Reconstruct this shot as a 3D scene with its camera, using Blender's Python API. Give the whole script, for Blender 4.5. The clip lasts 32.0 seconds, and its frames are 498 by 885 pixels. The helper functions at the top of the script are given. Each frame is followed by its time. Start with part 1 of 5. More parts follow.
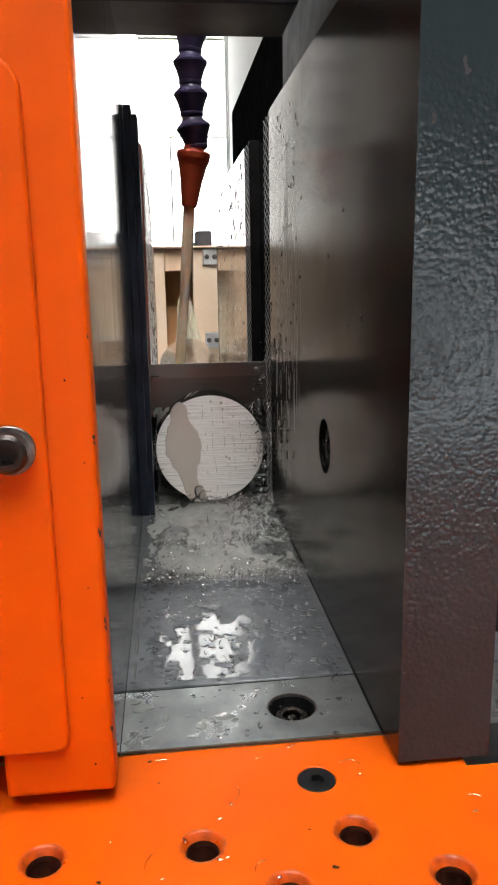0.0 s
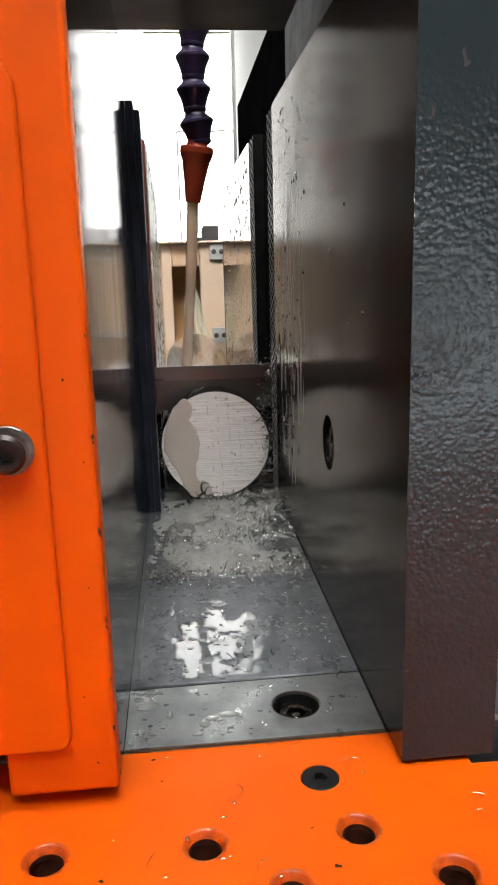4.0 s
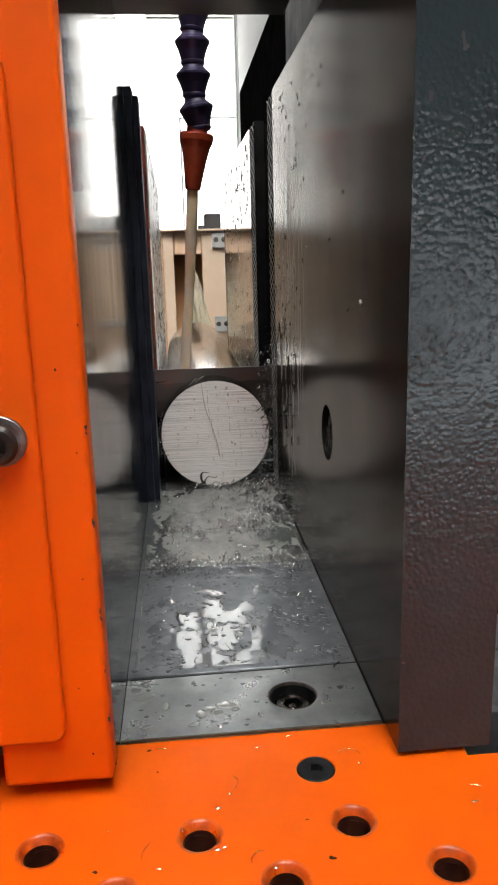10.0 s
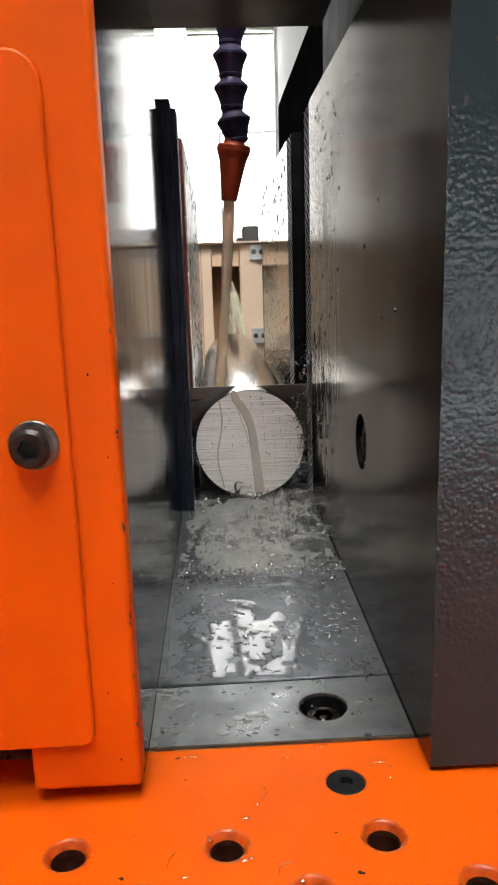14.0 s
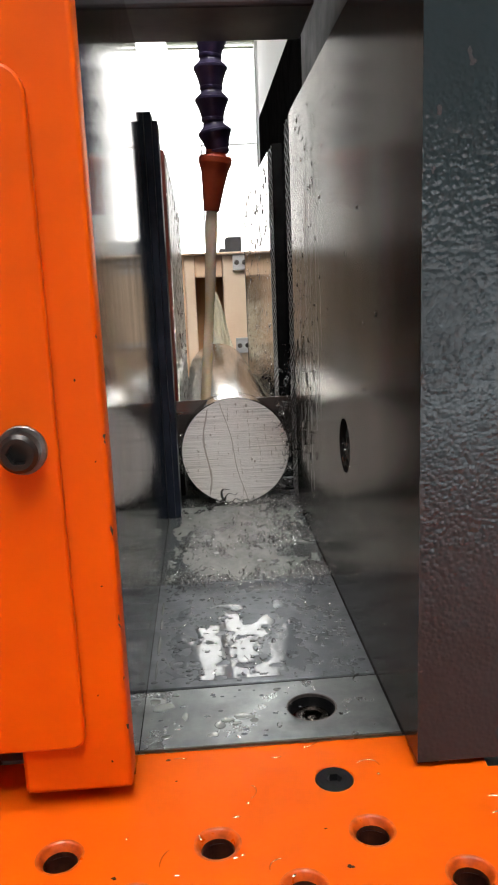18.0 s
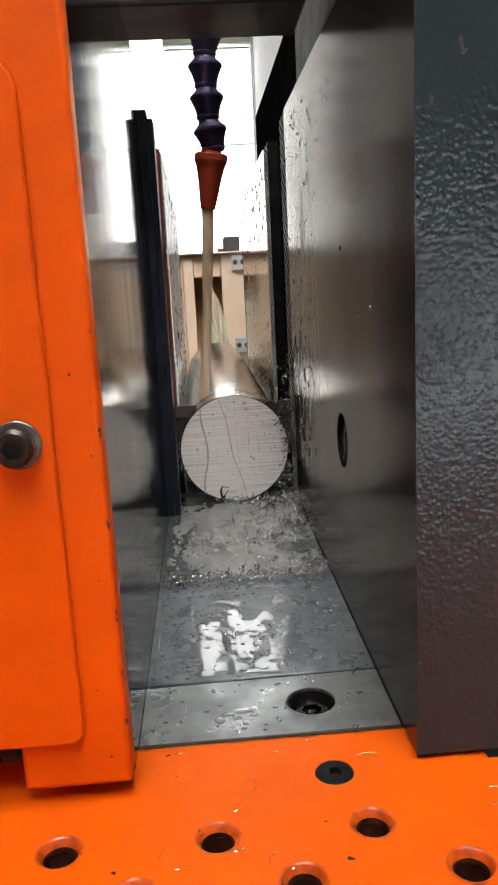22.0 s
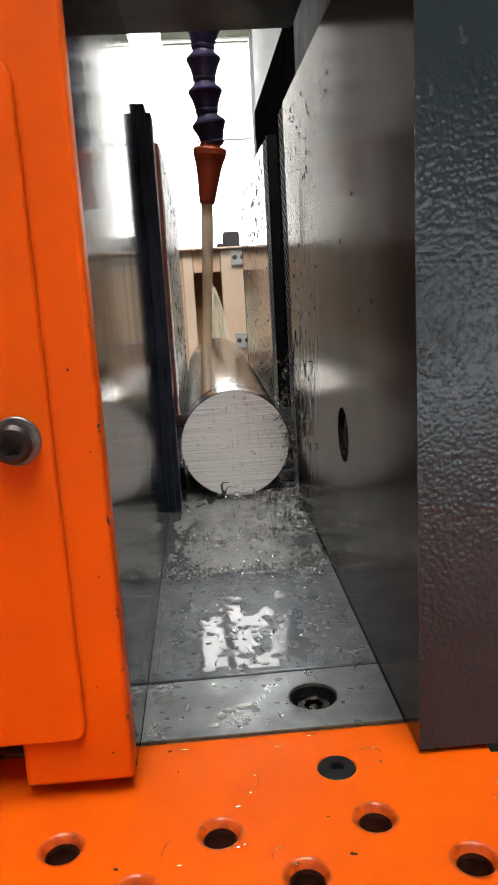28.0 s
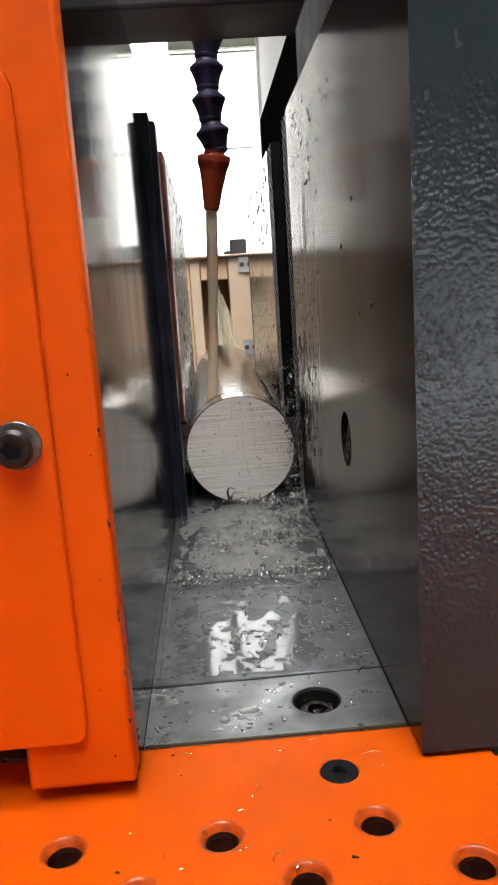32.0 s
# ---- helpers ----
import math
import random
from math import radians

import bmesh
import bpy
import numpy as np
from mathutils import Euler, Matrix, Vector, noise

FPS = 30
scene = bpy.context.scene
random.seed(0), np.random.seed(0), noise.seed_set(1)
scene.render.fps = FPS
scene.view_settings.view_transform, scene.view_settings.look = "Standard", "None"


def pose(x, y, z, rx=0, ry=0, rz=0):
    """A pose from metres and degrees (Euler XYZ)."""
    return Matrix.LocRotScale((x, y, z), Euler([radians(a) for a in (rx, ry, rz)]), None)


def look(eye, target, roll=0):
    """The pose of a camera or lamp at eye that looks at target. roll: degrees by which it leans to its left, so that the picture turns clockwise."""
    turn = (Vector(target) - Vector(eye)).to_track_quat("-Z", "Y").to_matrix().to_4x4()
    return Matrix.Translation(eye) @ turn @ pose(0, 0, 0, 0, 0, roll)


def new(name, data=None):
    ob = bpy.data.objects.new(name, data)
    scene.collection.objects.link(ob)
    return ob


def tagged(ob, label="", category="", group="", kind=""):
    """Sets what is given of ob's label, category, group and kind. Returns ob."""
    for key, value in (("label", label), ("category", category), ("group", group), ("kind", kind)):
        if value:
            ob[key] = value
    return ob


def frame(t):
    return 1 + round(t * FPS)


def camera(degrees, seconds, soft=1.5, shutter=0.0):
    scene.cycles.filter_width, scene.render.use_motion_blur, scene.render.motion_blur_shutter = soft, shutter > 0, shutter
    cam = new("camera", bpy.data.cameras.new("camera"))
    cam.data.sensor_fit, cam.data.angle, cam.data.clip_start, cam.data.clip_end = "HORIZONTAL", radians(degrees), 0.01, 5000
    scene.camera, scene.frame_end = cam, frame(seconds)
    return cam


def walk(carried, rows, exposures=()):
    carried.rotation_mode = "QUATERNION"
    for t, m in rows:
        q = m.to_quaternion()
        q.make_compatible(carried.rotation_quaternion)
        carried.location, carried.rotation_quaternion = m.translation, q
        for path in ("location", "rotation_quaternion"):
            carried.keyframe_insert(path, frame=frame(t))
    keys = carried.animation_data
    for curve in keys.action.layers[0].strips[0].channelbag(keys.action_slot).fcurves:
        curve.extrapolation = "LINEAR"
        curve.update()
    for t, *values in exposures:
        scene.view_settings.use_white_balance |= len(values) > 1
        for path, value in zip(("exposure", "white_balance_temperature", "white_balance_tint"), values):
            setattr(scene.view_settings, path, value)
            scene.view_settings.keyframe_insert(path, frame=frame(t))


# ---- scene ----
cam = camera(36.54, 32.0, soft=2.1)
PATH = [
    (0, (-0.2113, -4.0728, 1.2424), (-0.0072, -2.1317, 0.8058), -0.95),
    (0.5, (-0.2062, -4.0704, 1.2440), (-0.0116, -2.1289, 0.8050), -0.79),
    (1, (-0.2039, -4.0760, 1.2451), (0.0011, -2.1333, 0.8166), -0.48),
    (1.5, (-0.2033, -4.0492, 1.2555), (-0.0402, -2.1094, 0.7968), -0.19),
    (2, (-0.2003, -4.0415, 1.2485), (-0.0675, -2.0983, 0.7939), -0.57),
    (2.5, (-0.1774, -4.0706, 1.2475), (0.0202, -2.1303, 0.8047), -1.73),
    (3, (-0.2286, -4.0804, 1.2550), (-0.0123, -2.1418, 0.8134), -0.48),
    (3.5, (-0.2127, -4.0655, 1.2630), (0.0135, -2.1334, 0.7984), -0.82),
    (4, (-0.1879, -4.0652, 1.2485), (-0.0099, -2.1247, 0.7980), -1.53),
    (4.5, (-0.2524, -4.0312, 1.2663), (-0.0477, -2.1027, 0.7776), 1.37),
    (6.5, (-0.1687, -4.0490, 1.2441), (-0.0104, -2.1123, 0.7707), -1.44),
    (7, (-0.1716, -4.0557, 1.2441), (-0.0055, -2.1184, 0.7758), -1.71),
    (7.5, (-0.1689, -4.0558, 1.2430), (-0.0062, -2.1178, 0.7762), -1.82),
    (8, (-0.1683, -4.0610, 1.2421), (-0.0120, -2.1208, 0.7826), -1.73),
    (8.5, (-0.1705, -4.0592, 1.2430), (-0.0053, -2.1202, 0.7813), -1.45),
    (9, (-0.1761, -4.0569, 1.2453), (-0.0031, -2.1203, 0.7766), -1.37),
    (9.5, (-0.1819, -4.0504, 1.2462), (-0.0018, -2.1169, 0.7678), -1.37),
    (10, (-0.1679, -4.0500, 1.2483), (-0.0002, -2.1155, 0.7691), -1.53),
    (10.5, (-0.1755, -4.0451, 1.2480), (-0.0135, -2.1101, 0.7688), -1.15),
    (11, (-0.1861, -4.0324, 1.2527), (-0.0117, -2.1049, 0.7481), -0.66),
    (11.5, (-0.1803, -4.0406, 1.2547), (0.0021, -2.1116, 0.7590), -0.82),
    (12, (-0.1691, -4.0382, 1.2479), (-0.0191, -2.1049, 0.7582), -1.16),
    (12.5, (-0.1685, -4.0383, 1.2451), (-0.0334, -2.1022, 0.7623), -1.21),
    (13, (-0.1680, -4.0379, 1.2404), (-0.0410, -2.1001, 0.7620), -1.25),
    (13.5, (-0.1609, -4.0409, 1.2381), (-0.0448, -2.1012, 0.7648), -1.53),
    (14, (-0.1542, -4.0481, 1.2331), (-0.0829, -2.0994, 0.7884), -1.71),
    (14.5, (-0.1495, -4.0613, 1.2291), (-0.0473, -2.1119, 0.7941), -1.32),
    (16.5, (-0.1498, -4.0786, 1.2214), (-0.0314, -2.1282, 0.7950), -2.18),
    (17, (-0.1533, -4.0823, 1.2228), (-0.0419, -2.1303, 0.8017), -2.18),
    (17.5, (-0.1564, -4.0819, 1.2224), (-0.0459, -2.1298, 0.8018), -2.19),
    (18, (-0.1545, -4.0844, 1.2223), (-0.0444, -2.1318, 0.8037), -2.31),
    (18.5, (-0.1568, -4.0841, 1.2228), (-0.0431, -2.1317, 0.8040), -2.14),
    (19, (-0.1525, -4.0850, 1.2174), (-0.0486, -2.1312, 0.8030), -2.56),
    (19.5, (-0.1438, -4.0863, 1.2133), (-0.0387, -2.1327, 0.7980), -2.78),
    (20, (-0.1427, -4.0860, 1.2113), (-0.0399, -2.1322, 0.7966), -2.77),
    (20.5, (-0.1471, -4.0865, 1.2085), (-0.0430, -2.1328, 0.7936), -2.82),
    (21, (-0.1439, -4.0873, 1.2064), (-0.0374, -2.1338, 0.7911), -2.91),
    (21.5, (-0.1441, -4.0830, 1.2088), (-0.0356, -2.1308, 0.7881), -2.73),
    (22, (-0.1427, -4.0871, 1.2045), (-0.0357, -2.1340, 0.7874), -2.97),
    (22.5, (-0.1465, -4.0780, 1.2075), (-0.0408, -2.1275, 0.7781), -2.80),
    (23, (-0.1508, -4.0761, 1.2096), (-0.0461, -2.1261, 0.7778), -2.57),
    (23.5, (-0.1585, -4.0758, 1.2125), (-0.0534, -2.1254, 0.7826), -2.37),
    (24, (-0.1632, -4.0708, 1.2138), (-0.0631, -2.1219, 0.7757), -2.44),
    (24.5, (-0.1588, -4.0714, 1.2092), (-0.0558, -2.1219, 0.7745), -2.54),
    (25, (-0.1567, -4.0729, 1.2066), (-0.0499, -2.1238, 0.7715), -2.50),
    (25.5, (-0.1533, -4.0726, 1.2046), (-0.0454, -2.1240, 0.7672), -2.68),
    (27.5, (-0.1436, -4.0704, 1.2045), (-0.0380, -2.1222, 0.7648), -2.98),
    (28, (-0.1408, -4.0781, 1.2006), (-0.0369, -2.1274, 0.7720), -3.29),
    (28.5, (-0.1357, -4.0828, 1.2001), (-0.0290, -2.1313, 0.7755), -3.40),
    (29, (-0.1381, -4.0851, 1.1984), (-0.0300, -2.1324, 0.7796), -3.40),
    (29.5, (-0.1361, -4.0833, 1.2000), (-0.0248, -2.1321, 0.7750), -3.52),
    (30, (-0.1309, -4.0782, 1.1969), (-0.0321, -2.1275, 0.7665), -3.77),
    (30.5, (-0.1328, -4.0765, 1.1965), (-0.0355, -2.1255, 0.7674), -3.54),
    (31, (-0.1314, -4.0805, 1.1923), (-0.0311, -2.1291, 0.7657), -3.73),
    (31.5, (-0.1256, -4.0860, 1.1902), (-0.0430, -2.1317, 0.7733), -3.90),
    (32, (-0.1191, -4.0892, 1.1924), (-0.0391, -2.1329, 0.7840), -3.79),
]
# the rows are in decimetres
walk(cam, [(t, look(Vector(eye) * 0.1, Vector(target) * 0.1, roll)) for t, eye, target, roll in PATH],
     [(0, 0.14), (4.5, 0.10), (8, 0.02), (9, 0.0), (14, 0.03), (25, 0.03), (28, -0.06), (32, -0.05)])

# ---- body ----

# ---------------------------------------------------------------- light
scene.view_settings.exposure = 0.0
world = bpy.data.worlds.new("room_air")
world.use_nodes = True
world.node_tree.nodes["Background"].inputs[0].default_value = (0.9, 0.95, 1.0, 1)
world.node_tree.nodes["Background"].inputs[1].default_value = 0.3
scene.world = world

# plan, in metres: y runs along the bar, z = 0 is the top of the steel bed
XR, XL = 0.0337, -0.0380          # inner faces of the front jaws
JAW_TOP = 0.2040
FRONT = -0.2408                   # front of the jaws
TABLE = -0.0008
BAR_R = 0.0301
BLADE_Y = 0.0185
FLOOR = -0.88


# ---------------------------------------------------------------- materials
def material(name):
    m = bpy.data.materials.new(name)
    m.use_nodes = True
    nt = m.node_tree
    return m, nt, nt.nodes["Principled BSDF"]


def node(nt, kind, **values):
    n = nt.nodes.new(kind)
    for key, value in values.items():
        n.inputs[key.replace("_", " ")].default_value = value
    return n


def coords(nt, stretch=(1, 1, 1)):
    tc = nt.nodes.new("ShaderNodeTexCoord")
    mp = nt.nodes.new("ShaderNodeMapping")
    mp.inputs["Scale"].default_value = stretch
    nt.links.new(tc.outputs["Object"], mp.inputs["Vector"])
    return mp.outputs["Vector"]


def ramp(nt, source, stops):
    r = nt.nodes.new("ShaderNodeValToRGB")
    e = r.color_ramp.elements
    while len(e) < len(stops):
        e.new(0.5)
    for el, (at, c) in zip(e, stops):
        el.position = at
        el.color = (c, c, c, 1) if isinstance(c, (int, float)) else (*c, 1)
    nt.links.new(source, r.inputs[0])
    return r.outputs["Color"]


def surface(name, base, dark, rough=(0.3, 0.5), metal=0.0, coarse=40.0, fine=900.0, bump=0.1, dist=0.0002,
            stretch=(1, 1, 1), coat=0.0, ior=1.5, wear=0.0, wear_colour=(0.1, 0.1, 0.1)):
    """A surface that varies at two scales: stains between base and dark, and a fine relief."""
    m, nt, b = material(name)
    v = coords(nt, stretch)
    n1 = node(nt, "ShaderNodeTexNoise", Scale=coarse, Detail=6.0, Roughness=0.6)
    n2 = node(nt, "ShaderNodeTexNoise", Scale=fine, Detail=4.0)
    for n in (n1, n2):
        nt.links.new(v, n.inputs["Vector"])
    colour = ramp(nt, n1.outputs["Fac"], [(0.3, dark), (0.62, base)])
    if wear:
        n3 = node(nt, "ShaderNodeTexNoise", Scale=coarse * 3.1, Detail=8.0, Roughness=0.7)
        nt.links.new(v, n3.inputs["Vector"])
        spots = ramp(nt, n3.outputs["Fac"], [(0.66, 0.0), (0.74, wear)])
        mix = nt.nodes.new("ShaderNodeMix")
        mix.data_type = "RGBA"
        nt.links.new(spots, mix.inputs["Factor"])
        nt.links.new(colour, mix.inputs["A"])
        mix.inputs["B"].default_value = (*wear_colour, 1)
        colour = mix.outputs["Result"]
    nt.links.new(colour, b.inputs["Base Color"])
    nt.links.new(ramp(nt, n1.outputs["Fac"], [(0.3, rough[1]), (0.7, rough[0])]), b.inputs["Roughness"])
    b.inputs["Metallic"].default_value = metal
    b.inputs["Coat Weight"].default_value = coat
    b.inputs["Coat Roughness"].default_value = 0.06
    b.inputs["IOR"].default_value = ior
    if bump:
        bp = node(nt, "ShaderNodeBump", Strength=bump, Distance=dist)
        nt.links.new(n2.outputs["Fac"], bp.inputs["Height"])
        nt.links.new(bp.outputs["Normal"], b.inputs["Normal"])
    return m


def glow(name, colour, strength):
    m, nt, b = material(name)
    b.inputs["Base Color"].default_value = (*colour, 1)
    b.inputs["Emission Color"].default_value = (*colour, 1)
    b.inputs["Emission Strength"].default_value = strength
    return m


ORANGE = surface("orange_paint", (0.64, 0.088, 0.001), (0.57, 0.075, 0.001), (0.34, 0.48), coarse=30, fine=700, bump=0.12,
                 wear=0.3, wear_colour=(0.40, 0.045, 0.006))
STEEL_RIGHT = surface("ground_steel", (0.078, 0.074, 0.071), (0.050, 0.047, 0.045), (0.14, 0.25), 0.7, coarse=14, fine=2400, bump=0.04,
                      dist=0.0001, stretch=(1, 1, 0.4))
STEEL_LEFT = surface("polished_steel", (0.25, 0.243, 0.236), (0.12, 0.115, 0.112), (0.07, 0.15), 1.0, coarse=60, fine=2000, bump=0.03,
                     dist=0.0001, stretch=(1, 1, 0.15))
STEEL_REAR = surface("wet_jaw_steel", (0.36, 0.33, 0.295), (0.10, 0.072, 0.052), (0.02, 0.06), 1.0, coarse=110, fine=900, bump=0.16,
                     dist=0.0003, stretch=(1, 1, 0.14), wear=0.8, wear_colour=(0.04, 0.035, 0.03))
STEEL_SPLASHED = surface("splashed_steel", (0.93, 0.93, 0.92), (0.76, 0.76, 0.75), (0.2, 0.4), 0.25, coarse=90, fine=260, bump=0.5, dist=0.0006,
                         wear=0.7, wear_colour=(0.10, 0.09, 0.085))
BED_FRONT = surface("bed_steel_light", (0.38, 0.40, 0.402), (0.22, 0.236, 0.24), (0.22, 0.42), 0.9, coarse=75, fine=1500, bump=0.12,
                    wear=0.5, wear_colour=(0.13, 0.13, 0.125))
BED_MAIN = surface("bed_steel_dark", (0.215, 0.232, 0.25), (0.125, 0.135, 0.147), (0.30, 0.46), 0.75, coarse=130, fine=1100, bump=0.25,
                   wear=0.6, wear_colour=(0.08, 0.085, 0.09))
BED_REAR = surface("bed_steel_wet", (0.31, 0.335, 0.335), (0.17, 0.185, 0.188), (0.12, 0.3), 0.7, coarse=70, fine=900, bump=0.2,
                   wear=0.4, wear_colour=(0.12, 0.12, 0.115))
BLADE_STEEL = surface("blade_steel", (0.10, 0.094, 0.088), (0.065, 0.06, 0.057), (0.28, 0.42), 0.85, coarse=50, fine=1500, bump=0.08,
                      stretch=(0.1, 1, 1))
BLACK_IRON = surface("black_iron", (0.030, 0.032, 0.036), (0.016, 0.017, 0.02), (0.4, 0.6), 0.2, coarse=50, fine=900, bump=0.2)
BLUED = surface("blued_steel", (0.016, 0.022, 0.036), (0.007, 0.009, 0.015), (0.34, 0.5), 0.2, coarse=60, fine=900, bump=0.12)
# near-black for black parts and joints, and for gaps with their shade painted in
DARK_GAP = surface("matte_black", (0.012, 0.012, 0.012), (0.006, 0.006, 0.006), (0.6, 0.8), coarse=50, fine=500)
BEAM_PAINT = surface("dark_grey_paint", (0.028, 0.028, 0.034), (0.020, 0.020, 0.025), (0.35, 0.5), coarse=30, fine=600, bump=0.15)
ORANGE_WORN = surface("worn_orange_paint", (0.52, 0.070, 0.003), (0.24, 0.030, 0.003), (0.25, 0.45), coarse=300, fine=900, bump=0.3)
KNURL_RIB = surface("bright_knurl_ribs", (0.62, 0.61, 0.59), (0.16, 0.155, 0.15), (0.2, 0.4), 0.5, coarse=300, fine=1500)
BLADE_BACK = surface("blade_back_steel", (0.13, 0.122, 0.115), (0.09, 0.083, 0.078), (0.25, 0.4), 0.85, coarse=50, fine=1500, bump=0.08, stretch=(0.1, 1, 1))
GRIME = surface("oily_grime", (0.060, 0.058, 0.045), (0.022, 0.021, 0.016), (0.3, 0.5), 0.2, coarse=400, fine=1200, bump=0.3)
RUSTY = surface("oily_red_brown", (0.050, 0.016, 0.009), (0.020, 0.008, 0.006), (0.3, 0.5), coarse=300, fine=900, bump=0.3)
KNURL = surface("knurled_steel", (0.035, 0.033, 0.032), (0.015, 0.014, 0.014), (0.35, 0.5), 0.6, coarse=200, fine=1500)
RED_PAINT = surface("dull_red_paint", (0.22, 0.026, 0.012), (0.06, 0.009, 0.006), (0.35, 0.55), coarse=80, fine=700, bump=0.3)
SCREW_BLACK = surface("black_screw", (0.008, 0.0083, 0.009), (0.004, 0.004, 0.0045), (0.4, 0.55), 0.1, coarse=400, fine=2500)
SCREW_OILY = surface("oily_screw", (0.20, 0.185, 0.17), (0.05, 0.046, 0.042), (0.10, 0.25), 1.0, coarse=350, fine=1200, bump=0.35)
SCREW_HEAD = surface("blackened_screw", (0.024, 0.020, 0.018), (0.010, 0.009, 0.008), (0.3, 0.45), 0.3, coarse=300, fine=2000, bump=0.1)
SCREW_GREY = surface("zinc_screw", (0.27, 0.245, 0.23), (0.12, 0.105, 0.10), (0.28, 0.42), 0.9, coarse=300, fine=2500)
HOSE = surface("hose_plastic", (0.030, 0.022, 0.066), (0.020, 0.016, 0.045), (0.32, 0.45), coarse=150, fine=900, bump=0.08)
NOZZLE = surface("nozzle_plastic", (0.42, 0.058, 0.018), (0.33, 0.042, 0.014), (0.35, 0.5), coarse=200, fine=900, bump=0.08)
COOLANT = surface("milky_coolant", (0.94, 0.73, 0.52), (0.90, 0.67, 0.46), (0.08, 0.16), coarse=150, fine=500, bump=0.1, ior=1.34)
DARK_CHIP = surface("oily_dark_chip", (0.055, 0.052, 0.050), (0.025, 0.023, 0.022), (0.2, 0.35), 0.7, coarse=300, fine=1200, bump=0.2)
SWARF = surface("steel_swarf", (0.95, 0.95, 0.94), (0.50, 0.49, 0.48), (0.06, 0.18), 1.0, coarse=400, fine=2500, bump=0.05)
WOOD = surface("crate_pine", (0.92, 0.68, 0.47), (0.82, 0.55, 0.35), (0.55, 0.7), coarse=9, fine=120, bump=0.2, dist=0.001,
               stretch=(3, 3, 0.35), wear=0.3, wear_colour=(0.30, 0.15, 0.06))
PLY = surface("crate_plywood", (0.93, 0.74, 0.56), (0.87, 0.66, 0.47), (0.55, 0.7), coarse=12, fine=150, bump=0.15, dist=0.001,
              wear=0.3, wear_colour=(0.36, 0.2, 0.09))
# pine for the inner boards, darkened to carry the shade of the slot
WOOD_SHADED = surface("crate_inside_shaded", (0.62, 0.34, 0.15), (0.50, 0.25, 0.10), (0.6, 0.75), coarse=9, fine=120, stretch=(1, 1, 0.3))
ZINC = surface("zinc_plate", (0.68, 0.68, 0.68), (0.54, 0.54, 0.54), (0.35, 0.5), 0.2, coarse=40, fine=300)
PLASTER = surface("white_plaster", (0.78, 0.78, 0.77), (0.72, 0.72, 0.71), (0.7, 0.85), coarse=2, fine=60, bump=0.1, dist=0.002)
GREY_WALL = surface("grey_wall_paint", (0.20, 0.195, 0.19), (0.15, 0.145, 0.14), (0.6, 0.8), coarse=2, fine=60, bump=0.1, dist=0.002)
CONCRETE = surface("concrete_floor", (0.30, 0.29, 0.28), (0.22, 0.21, 0.20), (0.5, 0.7), coarse=3, fine=60, bump=0.15, dist=0.002)
FRAME_WHITE = surface("window_plastic", (0.75, 0.76, 0.76), (0.68, 0.69, 0.69), (0.3, 0.4), coarse=5, fine=200)
OLIVE = surface("blind_metal", (0.30, 0.32, 0.25), (0.24, 0.26, 0.20), (0.4, 0.5), 0.3, coarse=10, fine=200)
BOX_GREY = surface("grey_card", (0.070, 0.072, 0.078), (0.05, 0.052, 0.056), (0.5, 0.65), coarse=20, fine=200)
SKY_GLOW = glow("daylight", (1.0, 0.99, 0.97), 4.3)
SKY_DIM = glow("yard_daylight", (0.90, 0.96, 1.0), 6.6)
TUBE_GLOW = glow("lamp_diffuser", (1.0, 0.97, 0.94), 43.0)


ORANGE.node_tree.nodes["Principled BSDF"].inputs["Specular IOR Level"].default_value = 0.18
STEEL_RIGHT.node_tree.nodes["Principled BSDF"].inputs["Specular Tint"].default_value = (0.74, 0.70, 0.66, 1)
STEEL_LEFT.node_tree.nodes["Principled BSDF"].inputs["Specular Tint"].default_value = (0.72, 0.71, 0.70, 1)
SCREW_BLACK.node_tree.nodes["Principled BSDF"].inputs["Specular IOR Level"].default_value = 0.2
BLUED.node_tree.nodes["Principled BSDF"].inputs["Specular IOR Level"].default_value = 0.22
RUSTY.node_tree.nodes["Principled BSDF"].inputs["Specular IOR Level"].default_value = 0.1
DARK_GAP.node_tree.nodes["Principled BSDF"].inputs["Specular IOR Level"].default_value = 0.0


